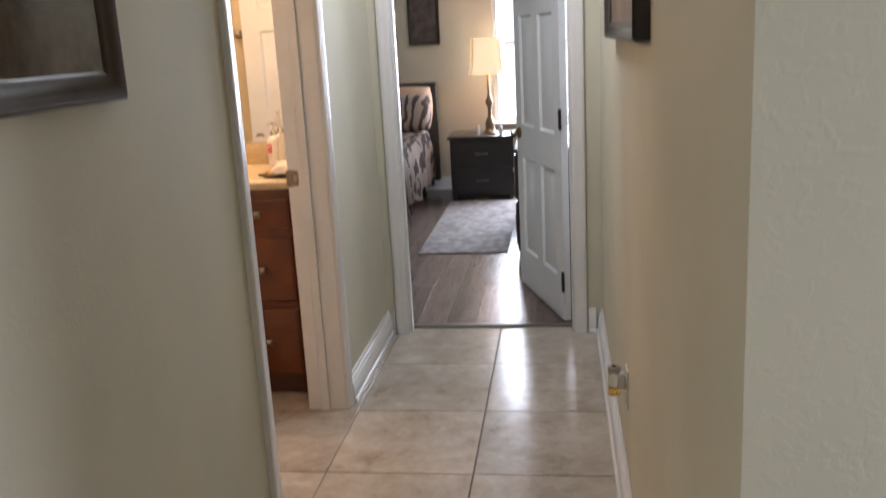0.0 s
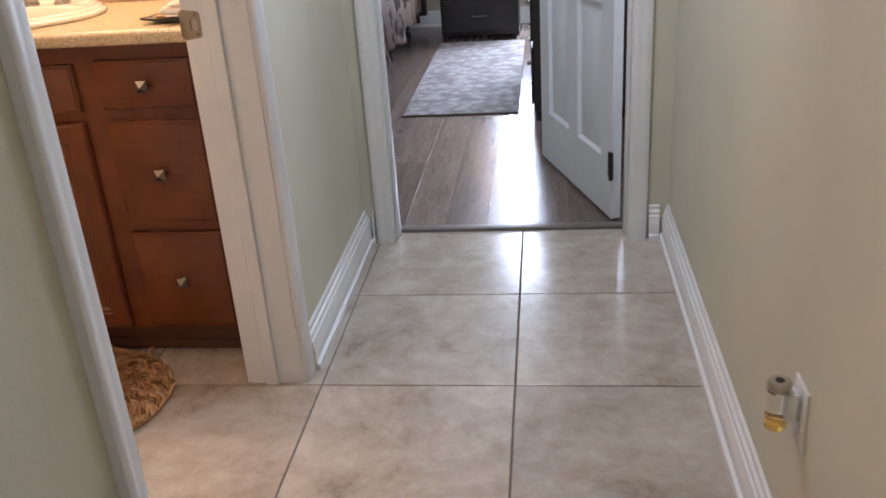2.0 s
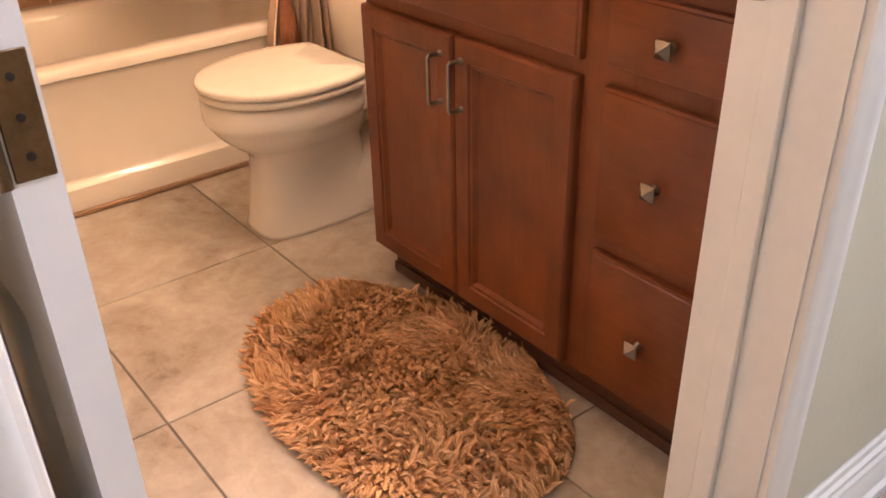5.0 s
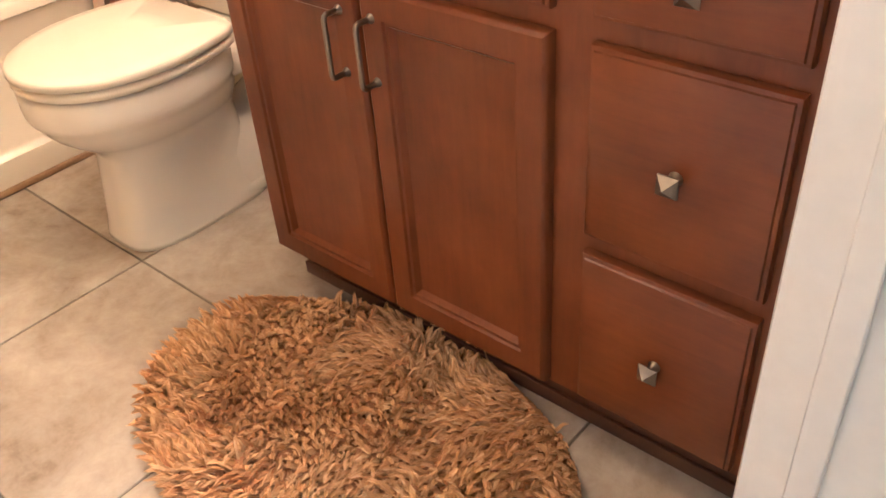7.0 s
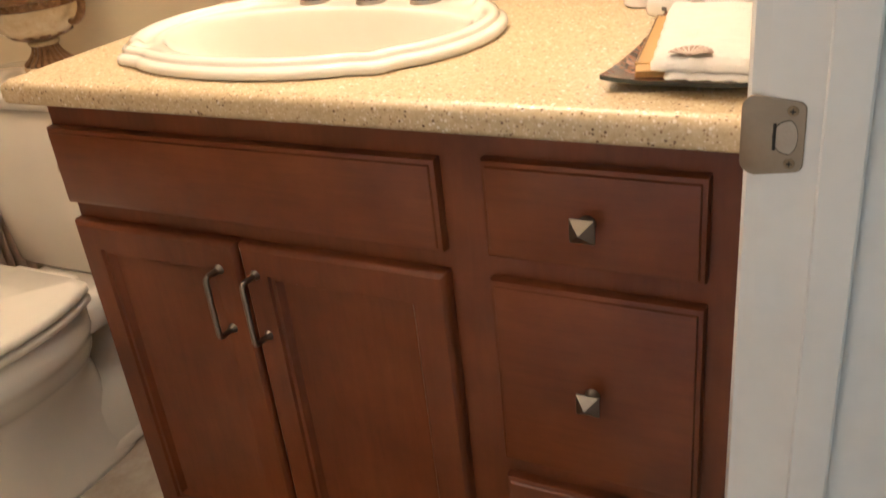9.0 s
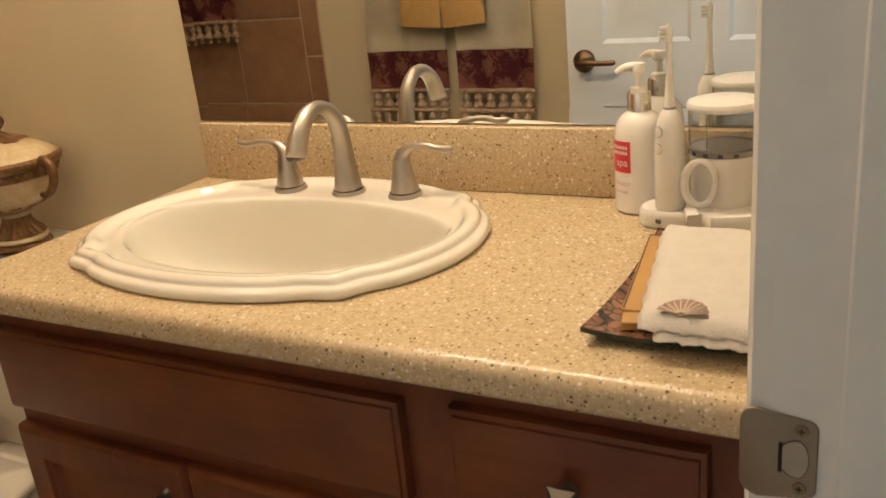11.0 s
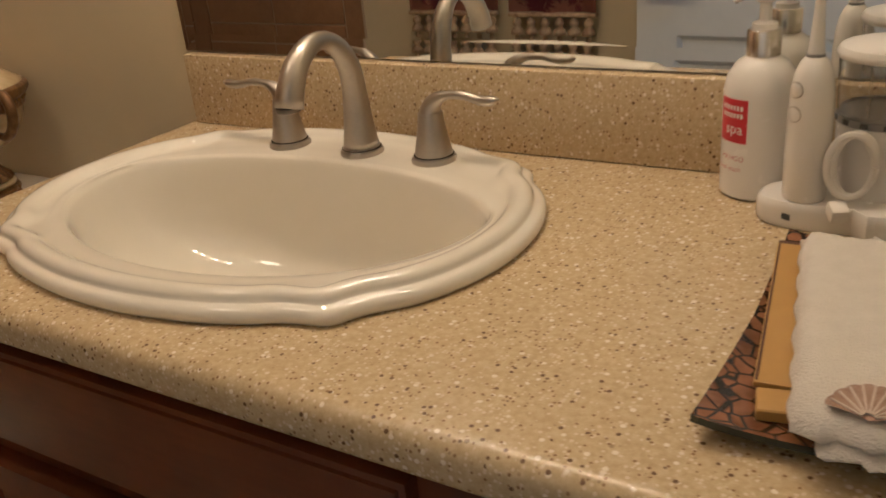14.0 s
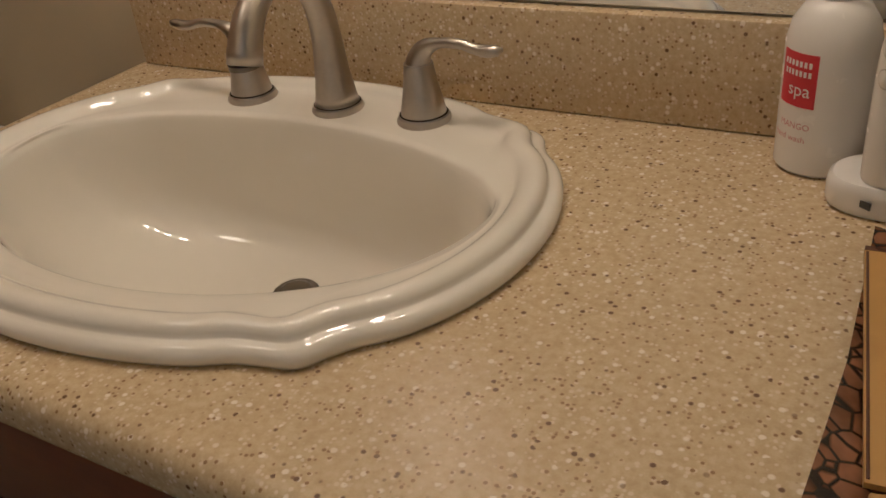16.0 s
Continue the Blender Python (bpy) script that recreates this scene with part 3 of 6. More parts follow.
bath_door = panel_door("door_bath", 0.815, 2.02, 0.035, "white six-panel bathroom door standing open against the wall", -1)
lever(bath_door, 0.764, 0.0, -1, -1, BRONZE)
part("latch", box(0.8155, 0.82, 0.012, 0.023, 0.863, 0.881, 0.001, 1), BLACKM, bath_door, "dark latch bolt")
for hz in (0.22, 0.945, 1.8):
    o = part("hinge", box(-0.0022, -0.0002, 0.003, 0.031, hz - 0.045, hz + 0.045, 0.0009, 1), BRONZE, bath_door, "bronze hinge leaf with rounded corners")
    for k in (-0.028, 0.0, 0.028):
        part("screw", lathe([(0.0001, -0.0036), (0.003, -0.0034), (0.003, -0.0022)], (0, 0, 0), 10), BLACKM, o)
        sc = scene.collection.objects[-1]
        for v in sc.data.vertices:
            v.co = Vector((v.co.z, 0.017 + v.co.x, hz + k + v.co.y))
    part("hinge_barrel", lathe([(0.0001, hz - 0.045), (0.006, hz - 0.045), (0.006, hz + 0.045), (0.0001, hz + 0.045)], (-0.004, 0.039, 0), 12), BRONZE, o)
bath_door.matrix_world = pose(-0.868, 3.045, 0.012, 0, 0, 180)

bed_door = panel_door("door_bed", 0.79, 2.02, 0.035, "white six-panel bedroom door standing ajar into the room", 1)
lever(bed_door, 0.725, 0.035, 1, -1, BRONZE)
for hz in (0.2, 1.0, 1.8):
    o = part("hinge", box(0.0, 0.03, 0.0352, 0.0378, hz - 0.047, hz + 0.047, 0.001, 1), BLACKM, bed_door, "black hinge leaf")
    part("hinge_barrel", lathe([(0.0001, hz - 0.05), (0.0075, hz - 0.05), (0.0075, hz + 0.05), (0.0001, hz + 0.05)], (-0.006, 0.04, 0), 12), BLACKM, o)
bed_door.matrix_world = pose(0.196, 4.872, 0.012, 0, 0, 108)

# ---- vanity ----
VL, VR, VF = -1.855, -0.85, 3.955
FY = 3.935
vanity = thing("vanity_cabinet", (-1.35, 4.15, 0), "red-brown stained wooden vanity with two doors and three drawers", "vanity cabinet")
part("side_panel", box(VL, VL + 0.018, VF + 0.02, 4.405, 0.09, 0.872), CHERRY, vanity)
part("side_panel", box(VR - 0.018, VR, VF + 0.02, 4.405, 0.09, 0.872), CHERRY, vanity)
part("bottom_panel", box(VL + 0.018, VR - 0.018, VF + 0.02, 4.405, 0.09, 0.108), CHERRY, vanity)
part("face_frame", box(VL, VR, VF, VF + 0.0198, 0.09, 0.872), CHERRY, vanity)
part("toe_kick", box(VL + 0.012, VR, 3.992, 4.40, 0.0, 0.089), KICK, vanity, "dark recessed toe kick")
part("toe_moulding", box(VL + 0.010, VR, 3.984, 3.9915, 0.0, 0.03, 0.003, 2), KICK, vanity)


def slab_front(name, x0, x1, z0, z1, mat_, label=""):
    """Drawer front: a flat slab with a rounded, stepped edge."""
    loops = []
    for inset, y in ((0.0, VF), (0.0, FY + 0.010), (0.0015, FY + 0.0065), (0.006, FY + 0.0045), (0.0075, FY + 0.0015), (0.011, FY)):
        loops.append([(x0 + inset, y, z0 + inset), (x1 - inset, y, z0 + inset), (x1 - inset, y, z1 - inset), (x0 + inset, y, z1 - inset)])
    return part(name, grid_surface(loops, True, None, True, True), mat_, vanity, label)


def panel_front(name, x0, x1, z0, z1):
    """Cabinet door: frame, ogee step and a sunk flat panel."""
    loops = []
    for inset, y in ((0.0, VF), (0.0, FY + 0.009), (0.002, FY + 0.004), (0.007, FY), (0.044, FY), (0.0465, FY + 0.0045), (0.052, FY + 0.005), (0.0585, FY + 0.0145), (0.062, FY + 0.0155)):
        loops.append([(x0 + inset, y, z0 + inset), (x1 - inset, y, z0 + inset), (x1 - inset, y, z1 - inset), (x0 + inset, y, z1 - inset)])
    return part(name, grid_surface(loops, True, None, True, True), CHERRY, vanity, "framed door with a recessed panel")


slab_front("false_front", VL, -1.217, 0.712, 0.832, CHERRY_H)
DR = [(0.715, 0.837), (0.412, 0.684), (0.104, 0.382)]
for z0, z1 in DR:
    d = slab_front("drawer_front", -1.160, -0.909, z0, z1, CHERRY_H)
    zc = (z0 + z1) / 2
    kx, kz = -1.034, zc
    k = part("knob", lathe([(0.0001, 0), (0.0095, 0), (0.0085, 0.003), (0.0062, 0.006), (0.0062, 0.018), (0.0001, 0.0182)], (0, 0, 0), 16), PEWTER, d, "dark pewter pyramid knob")
    for v in k.data.vertices:
        p = v.co + ORG[d]
        v.co = Vector((kx + p.x, FY - p.z, kz + p.y)) - ORG[d]
    s = 0.0138
    loops = [[(kx - a, y, kz - a), (kx + a, y, kz - a), (kx + a, y, kz + a), (kx - a, y, kz + a)] for a, y in ((s - 0.002, FY - 0.0175), (s, FY - 0.019), (s, FY - 0.0215), (0.0006, FY - 0.0335))]
    part("pyramid", grid_surface(loops, True, None, True, True), PEWTER, k, "", False)
for x0, x1, hx in ((VL, -1.5425, -1.578), (-1.5385, -1.217, -1.514)):
    d = panel_front("cabinet_door", x0, x1, 0.096, 0.684)
    pts = [(hx, FY, 0.640), (hx, FY - 0.022, 0.641)] + bez((hx, FY - 0.024, 0.641), (hx, FY - 0.031, 0.640), (hx, FY - 0.031, 0.636), (hx, FY - 0.031, 0.628), 5) + bez((hx, FY - 0.031, 0.557), (hx, FY - 0.031, 0.547), (hx, FY - 0.031, 0.543), (hx, FY - 0.024, 0.542), 5) + [(hx, FY - 0.022, 0.542), (hx, FY, 0.542)]
    bh = part("bar_handle", tube(pts, 0.0042, 10), PEWTER, d, "slim dark pewter bar handle")
    for hz in (0.640, 0.542):
        flare = lathe([(0.0001, 0), (0.0078, 0), (0.0070, 0.002), (0.0046, 0.006), (0.0001, 0.0062)], (0, 0, 0), 16)
        for v in flare.verts:
            v.co = Vector((hx + v.co.x, FY - v.co.z, hz + v.co.y))
        part("handle_foot", flare, PEWTER, bh)

# counter with a hole for the basin
SX, SY, CZ = -1.510, 4.166, 0.914
CX0, CX1, CY0, CY1 = -1.868, XLB - 0.002, 3.900, 4.408


def bowl_ring(f, z, sy=0.0, n=64):
    return [(SX + r * f * math.cos(a), SY - 0.010 + sy + r * f * math.sin(a), z) for a, r in ((2 * math.pi * k / n, (abs(math.cos(2 * math.pi * k / n) / 0.253) ** 2.5 + abs(math.sin(2 * math.pi * k / n) / 0.174) ** 2.5) ** -0.4) for k in range(n))]


def counter():
    th = thing("countertop", (-1.36, 4.15, CZ - 0.04), "tan speckled solid-surface countertop with a rounded edge", "countertop")
    n = 64
    hole = bowl_ring(1.02, CZ)
    outer = []
    for x, y, z in hole:
        dx, dy = x - SX, y - SY + 0.010
        t = min(((CX1 - SX) if dx > 0 else (CX0 - SX)) / dx if abs(dx) > 1e-6 else 9e9, ((CY1 - SY + 0.010) if dy > 0 else (CY0 - SY + 0.010)) / dy if abs(dy) > 1e-6 else 9e9)
        outer.append((SX + dx * t, SY - 0.010 + dy * t))
    for cx in (CX0, CX1):
        for cy in (CY0, CY1):
            i = min(range(n), key=lambda k: (outer[k][0] - cx) ** 2 + (outer[k][1] - cy) ** 2)
            outer[i] = (cx, cy)

    def ring(inset, z):
        out = []
        for x, y in outer:
            out.append((min(max(x, CX0 + inset), CX1), max(y, CY0 + inset), z))
        return out
    under = [(x, y, CZ - 0.034) for x, y, z in hole]
    edge = [ring(0.015 * (1 - math.sin(radians(a))), CZ - 0.015 * (1 - math.cos(radians(a)))) for a in (0, 15, 30, 45, 60, 75, 90)]
    foot = [ring(0.008 * (1 - math.cos(radians(a))), CZ - 0.027 - 0.008 * math.sin(radians(a))) for a in (0, 30, 60, 90)]
    rows = [under, hole, ring(0.017, CZ)] + edge + foot + [ring(0.03, CZ - 0.035), under]
    part("slab", grid_surface(rows, True), COUNTER, th)
    part("backsplash", box(CX0 + 0.02, CX1, 4.391, 4.409, CZ + 0.0005, 1.010, 0.0025, 2), COUNTER, th, "matching speckled backsplash")


counter()


# basin with a rim of four arcs that meet in small nubs
def basin():
    th = thing("sink_basin", (SX, SY, CZ), "bone-white porcelain drop-in basin with a scalloped stepped rim", "sink")
    n = 240
    ox, oy = -1.514, 4.157

    def outline(a):
        """Front and back arcs and side arcs; the softer minimum of both, with nubs where they meet."""
        c, s = abs(math.cos(a)), abs(math.sin(a))
        q = 1.12 * c * c
        rf = (-s + math.sqrt(s * s + 4 * q * 0.219)) / (2 * q) if q > 1e-6 else 0.219 / s
        q = 2.25 * s * s
        rs = (-c + math.sqrt(c * c + 4 * q * 0.290)) / (2 * q) if q > 1e-6 else 0.290 / c
        r = (rf ** -14 + rs ** -14) ** (-1 / 14)
        d = math.degrees(math.atan2(s, c)) - (39.0 if math.sin(a) < 0 else 36.5)
        return r + 0.0085 * math.exp(-(d / 3.6) ** 2) - 0.0022 * math.exp(-((d - 8.5) / 3.0) ** 2) - 0.0022 * math.exp(-((d + 8.5) / 3.0) ** 2)

    def mouth(a, f, sy):
        c, s = math.cos(a), math.sin(a)
        rx, ry = 0.243 * f, (0.106 if s > 0 else 0.170) * f
        return ox + rx * c, oy + 0.012 + sy + ry * s

    def ring(inset, z, mixf=0.0, f=1.0, sy=0.0):
        out = []
        for k in range(n):
            a = 2 * math.pi * k / n
            r = outline(a) - inset
            x, y = ox + r * math.cos(a), oy + r * math.sin(a)
            bx, by = mouth(a, f, sy)
            out.append((x + (bx - x) * mixf, y + (by - y) * mixf, CZ + z))
        return out
    rows = [ring(i, z) for i, z in ((0.005, 0.0006), (0.001, 0.0016), (-0.0005, 0.005), (0.0, 0.009), (0.0022, 0.0122), (0.006, 0.0142), (0.0095, 0.0147), (0.0112, 0.0158), (0.0118, 0.0182), (0.0138, 0.0214), (0.0175, 0.0236), (0.0215, 0.0242), (0.0265, 0.0234), (0.031, 0.0208), (0.0335, 0.0184))]
    rows += [ring(0.0345, 0.0166, 0.06), ring(0.0345, 0.0152, 0.18), ring(0.0345, 0.0147, 0.5), ring(0.0345, 0.0142, 0.85), ring(0, 0.0132, 1.0, 1.012), ring(0, 0.0108, 1.0, 1.0), ring(0, 0.006, 1.0, 0.99)]
    for f, z, sy in ((0.978, -0.004, 0.001), (0.962, -0.02, 0.003), (0.938, -0.04, 0.007), (0.90, -0.062, 0.013), (0.84, -0.083, 0.020), (0.75, -0.102, 0.027), (0.62, -0.117, 0.033), (0.46, -0.127, 0.037), (0.30, -0.1325, 0.039), (0.17, -0.1355, 0.040), (0.09, -0.137, 0.040)):
        rows.append(ring(0, z, 1.0, f, sy))
    part("bowl", grid_surface(rows, True, None, False, True), BASINM, th, "", True)
    dx, dy, dz = ox + 0.004, oy + 0.054, CZ - 0.1358
    part("drain", lathe([(0.0001, 0.003), (0.012, 0.0045), (0.016, 0.0035), (0.0165, 0.001), (0.021, 0.002), (0.023, 0.0005)], (dx, dy, dz), 28), PEWTER, th, "dark metal pop-up drain", True)


basin()


def faucet():
    fx, fy, z0 = -1.501, 4.311, CZ + 0.0143
    th = thing("faucet", (fx, fy, z0), "brushed nickel widespread faucet with arched spout and two levers", "faucet")

    def esc(x, y):
        return lathe([(0.0001, 0), (0.0248, 0), (0.0252, 0.0015), (0.0236, 0.0062), (0.0218, 0.0068), (0.0212, 0.0078), (0.0001, 0.008)], (x, y, z0), 40)
    e = part("base_ring", esc(fx, fy), NICKEL, th)
    # A dark ring colours in the groove's shade above each base ring.
    part("shadow_groove", lathe([(0.0215, 0.0062), (0.0226, 0.0070), (0.0215, 0.0076)], (fx, fy, z0), 32, None, False), DARKHOLE, e)
    pts = [(fx, fy, z0 + 0.006), (fx, fy, z0 + 0.016), (fx, fy, z0 + 0.032), (fx, fy, z0 + 0.05)] + bez((fx, fy, z0 + 0.066), (fx, fy + 0.001, z0 + 0.155), (fx, fy - 0.090, z0 + 0.160), (fx, fy - 0.110, z0 + 0.082), 22)
    rad = [0.0212, 0.0196, 0.0172, 0.0153] + [0.0139 - 0.0040 * min(1, k / 9) + 0.0052 * max(0, (k - 12) / 10) for k in range(23)]
    part("spout", tube(pts, rad, 24), NICKEL, th, "arched spout", True)
    tip = Vector(pts[-1])
    part("aerator", lathe([(0.0001, 0), (0.0105, 0), (0.0128, 0.001), (0.0128, 0.005), (0.0001, 0.0052)], tuple(tip - Vector((0, 0.0012, 0.003))), 20), PEWTER, th)
    for s in (-1, 1):
        hx = -1.506 + s * 0.101
        h = part("handle_body", lathe([(0.0001, 0.008), (0.0205, 0.008), (0.0200, 0.0125), (0.0176, 0.024), (0.0148, 0.040), (0.0128, 0.054), (0.0001, 0.056)], (hx, fy, z0), 36), NICKEL, th, "tapered handle body")
        part("base_ring", esc(hx, fy), NICKEL, h)
        part("shadow_groove", lathe([(0.0212, 0.0066), (0.0222, 0.0074), (0.0208, 0.0082)], (hx, fy, z0), 32, None, False), DARKHOLE, h)
        lp = [(hx, fy, z0 + 0.040)] + bez((hx, fy, z0 + 0.05), (hx + s * 0.001, fy, z0 + 0.068), (hx + s * 0.016, fy, z0 + 0.075), (hx + s * 0.042, fy - 0.002, z0 + 0.0745), 12) + bez((hx + s * 0.048, fy - 0.002, z0 + 0.074), (hx + s * 0.06, fy - 0.003, z0 + 0.0705), (hx + s * 0.07, fy - 0.004, z0 + 0.0685), (hx + s * 0.085, fy - 0.005, z0 + 0.0735), 8)
        lr = [0.0140, 0.0128] + [0.0126 - 0.0082 * min(1, k / 9) for k in range(1, 13)] + [0.0044, 0.0044, 0.0045, 0.0047, 0.0050, 0.0052, 0.0052, 0.0046, 0.0018]
        part("lever", tube(lp, lr[:len(lp)], 16), NICKEL, h, "", True)


faucet()


# mirror with a bevelled edge
def vanity_mirror():
    x0, x1, z0, z1, y = -1.853, XLB - 0.001, 1.0125, 2.0, 4.4095
    th = thing("wall_mirror", ((x0 + x1) / 2, y, z0), "large frameless wall mirror above the bathroom vanity", "mirror")
    loops = [[(a, yy, b) for a, b in ((x0 + i, z0 + i), (x1 - i, z0 + i), (x1 - i, z1 - i), (x0 + i, z1 - i))] for i, yy in ((0, y), (0, y - 0.0046), (0.023, y - 0.0041))]
    part("glass", grid_surface(loops, True, None, True, True), MIRROR, th, "", False)


vanity_mirror()

# Ceiling rings added to go with the two unseen overhead fill lamps.
def add_fill_ring(x, y, label):
    th = thing("fill_lamp_ring", (x, y, 2.39), label, "ceiling light", "ceiling lights")
    part("base_ring", lathe([(0.15, 0.0), (0.16, 0.01), (0.16, 0.05), (0.14, 0.05)], (x, y, 2.389), 40, None, False), NICKEL, th)


add_fill_ring(-0.18, 4.0, "metal ceiling ring added for the unseen hallway fill lamp")
add_fill_ring(-2.0, 3.66, "metal ceiling ring added for the unseen bathroom fill lamp")

# light bar above the mirror
bar = thing("vanity_light", (-1.465, 4.40, 2.05), "brushed nickel light bar with four glowing globe bulbs", "wall light")
part("backplate", box(-1.80, -1.13, 4.375, 4.409, 2.06, 2.16, 0.01, 3), NICKEL, bar)
for lx in (-1.72, -1.55, -1.38, -1.21):
    part("socket", lathe([(0.02, 0), (0.028, 0.02), (0.028, 0.05), (0.0001, 0.052)], (lx, 4.34, 2.075), 20), NICKEL, bar)

# ---- things on the counter ----


def soap_bottle():
    bx, by, z = -1.079, 4.357, CZ + 0.0005
    th = thing("soap_bottle", (bx, by, z), "white hand wash pump bottle with a red label", "soap bottle")
    R = 0.0325
    b = part("bottle", lathe([(0.0001, 0), (R - 0.003, 0), (R, 0.003), (R, 0.098), (R - 0.003, 0.112), (R - 0.010, 0.123), (0.0145, 0.128), (0.0135, 0.131), (0.0001, 0.131)], (bx, by, z), 40), WHITEP, th)
    part("collar", lathe([(0.0001, 0.129), (0.0148, 0.129), (0.0148, 0.150), (0.0135, 0.152), (0.0001, 0.152)], (bx, by, z), 28), SILVER, th, "silver collar")
    part("pump", lathe([(0.011, 0.152), (0.011, 0.157), (0.0055, 0.159), (0.005, 0.174), (0.0085, 0.176), (0.0095, 0.182), (0.0075, 0.187), (0.0001, 0.188)], (bx, by, z), 20), WHITEP, th, "white pump head")
    part("nozzle", tube(bez((bx, by, z + 0.182), (bx - 0.012, by - 0.004, z + 0.184), (bx - 0.02, by - 0.006, z + 0.183), (bx - 0.026, by - 0.008, z + 0.176), 6), [0.0062, 0.006, 0.0055, 0.005, 0.0045, 0.004, 0.0035], 10), WHITEP, th)
    face = radians(-124)

    def wrap(u, v, r):
        a = face + u / R
        return Vector((bx + r * math.cos(a), by + r * math.sin(a), z + v))
    rows = [[wrap(-0.016 + 0.032 * i / 12, zz, R + 0.0004) for i in range(13)] for zz in (0.055, 0.095)]
    lab = part("label_patch", grid_surface(rows), REDL, b, "red square label", True)
    lettering("label_word", "spa", 0.014, INKW, lab, lambda u, v: wrap(u - 0.006, v + 0.0635, R + 0.0008))
    for k, (u0, u1) in enumerate(((-0.012, 0.013), (-0.011, 0.013))):
        v0 = 0.085 - k * 0.007
        n = 7
        for q in range(n):
            a0 = u0 + (u1 - u0) * q / n
            a1 = a0 + (u1 - u0) / n * 0.62
            part("bar_mark", grid_surface([[wrap(a0, v0, R + 0.0008), wrap(a1, v0, R + 0.0008)], [wrap(a0, v0 + 0.0042, R + 0.0008), wrap(a1, v0 + 0.0042, R + 0.0008)]]), INKW, lab)
    lettering("small_word", "MANGO", 0.0068, INKR, b, lambda u, v: wrap(u - 0.011, v + 0.038, R + 0.0005))
    lettering("small_word", "hand wash", 0.0068, INKR, b, lambda u, v: wrap(u - 0.0165, v + 0.028, R + 0.0005))


soap_bottle()


def brush_station():
    """Water flosser with a charging foot for the toothbrush, a coiled hose and a lidded tank."""
    z = CZ + 0.0005
    th = thing("water_flosser", (-0.985, 4.325, z), "white countertop water flosser with a clear lidded tank", "water flosser")
    outl = []
    for k in range(64):
        a = 2 * math.pi * k / 64
        c, s = math.cos(a), math.sin(a)
        wide = 0.050 if c > 0 else 0.036
        outl.append((-0.985 + 0.080 * math.copysign(abs(c) ** 0.8, c), 4.312 + 0.010 * c + wide * math.copysign(abs(s) ** 0.8, s)))
    rows = [[(-0.985 + (x + 0.985) * f, 4.312 + (y - 4.312) * f, z + h) for x, y in outl] for f, h in ((0.95, 0), (0.985, 0.002), (1.0, 0.006), (1.0, 0.016), (0.985, 0.0215), (0.955, 0.0235))]
    base = part("base", grid_surface(rows, True, None, True, True), WHITEP, th)
    mark = box(-0.0135, 0.0135, -0.0005, 0.0005, -0.0026, 0.0026)
    bmesh.ops.transform(mark, matrix=pose(-1.044, 4.2795, z + 0.0115, 0, 0, -32), verts=mark.verts)
    part("logo_bar", mark, INKD, base, "dark logo mark")
    cx, cy = -0.972, 4.335
    body = part("body", lathe([(0.0001, 0.0235), (0.0372, 0.0235), (0.0378, 0.028), (0.0392, 0.075), (0.0398, 0.0835), (0.0001, 0.084)], (cx, cy, z), 44), WHITEP, th)
    part("grey_ring", lathe([(0.0385, 0.0842), (0.0402, 0.0842), (0.0406, 0.0905), (0.0385, 0.0908)], (cx, cy, z), 44, None, False), GREYP, body, "grey plastic ring")
    for k in range(6):
        a = radians(-60 - 25 * k)
        b = box(-0.003, 0.003, -0.0008, 0.0008, 0.0855, 0.0895)
        bmesh.ops.transform(b, matrix=Matrix.Translation((cx, cy, z)) @ Matrix.Rotation(a + math.pi / 2, 4, "Z") @ Matrix.Translation((0, -0.0403, 0)), verts=b.verts)
        part("grip_notch", b, INKD, body)
    t = part("tank", lathe([(0.0388, 0.0905), (0.0402, 0.0905), (0.0416, 0.137), (0.0402, 0.137), (0.0386, 0.0935), (0.0001, 0.093)], (cx, cy, z), 44, None, False), CLEAR, th, "clear plastic water tank")
    part("tank_rib", tube([(cx - 0.012, cy - 0.0385, z + 0.095), (cx - 0.012, cy - 0.0398, z + 0.136)], 0.0013, 6), CLEAR, t)
    lid = part("lid", lathe([(0.0001, 0.1372), (0.0425, 0.1372), (0.0438, 0.139), (0.0438, 0.1425), (0.0415, 0.146), (0.034, 0.148), (0.0001, 0.1487)], (cx, cy, z), 44), WHITEP, t, "white round lid")
    for k in range(4):
        part("vent_dot", lathe([(0.0001, 0.1476), (0.0011, 0.1478), (0.0001, 0.1487)], (cx + 0.012 + 0.005 * k, cy - 0.030 + 0.003 * k, z), 8), GREYP, lid)
    loop = [(-0.990 + 0.0165 * math.cos(a), 4.288 + 0.004 * math.cos(a), z + 0.0575 + 0.0265 * math.sin(a)) for a in (2 * math.pi * k / 40 for k in range(81))]
    part("hose_coil", tube([(x + 0.002 * math.sin(i / 12), y - 0.005 * i / 80, zz) for i, (x, y, zz) in enumerate(loop)], 0.0031, 8), WHITEP, th, "coiled white hose")
    clip = box(-0.007, 0.007, -0.008, 0.008, 0.0, 0.013, 0.002, 2)
    bmesh.ops.transform(clip, matrix=pose(-0.996, 4.268, z + 0.018, 18, 0, 25), verts=clip.verts)
    part("hose_clip", clip, WHITEP, th)
    px, py = -1.026, 4.294
    tb = thing("electric_toothbrush", (px, py, z + 0.0235), "white electric toothbrush standing on its charging foot", "toothbrush")
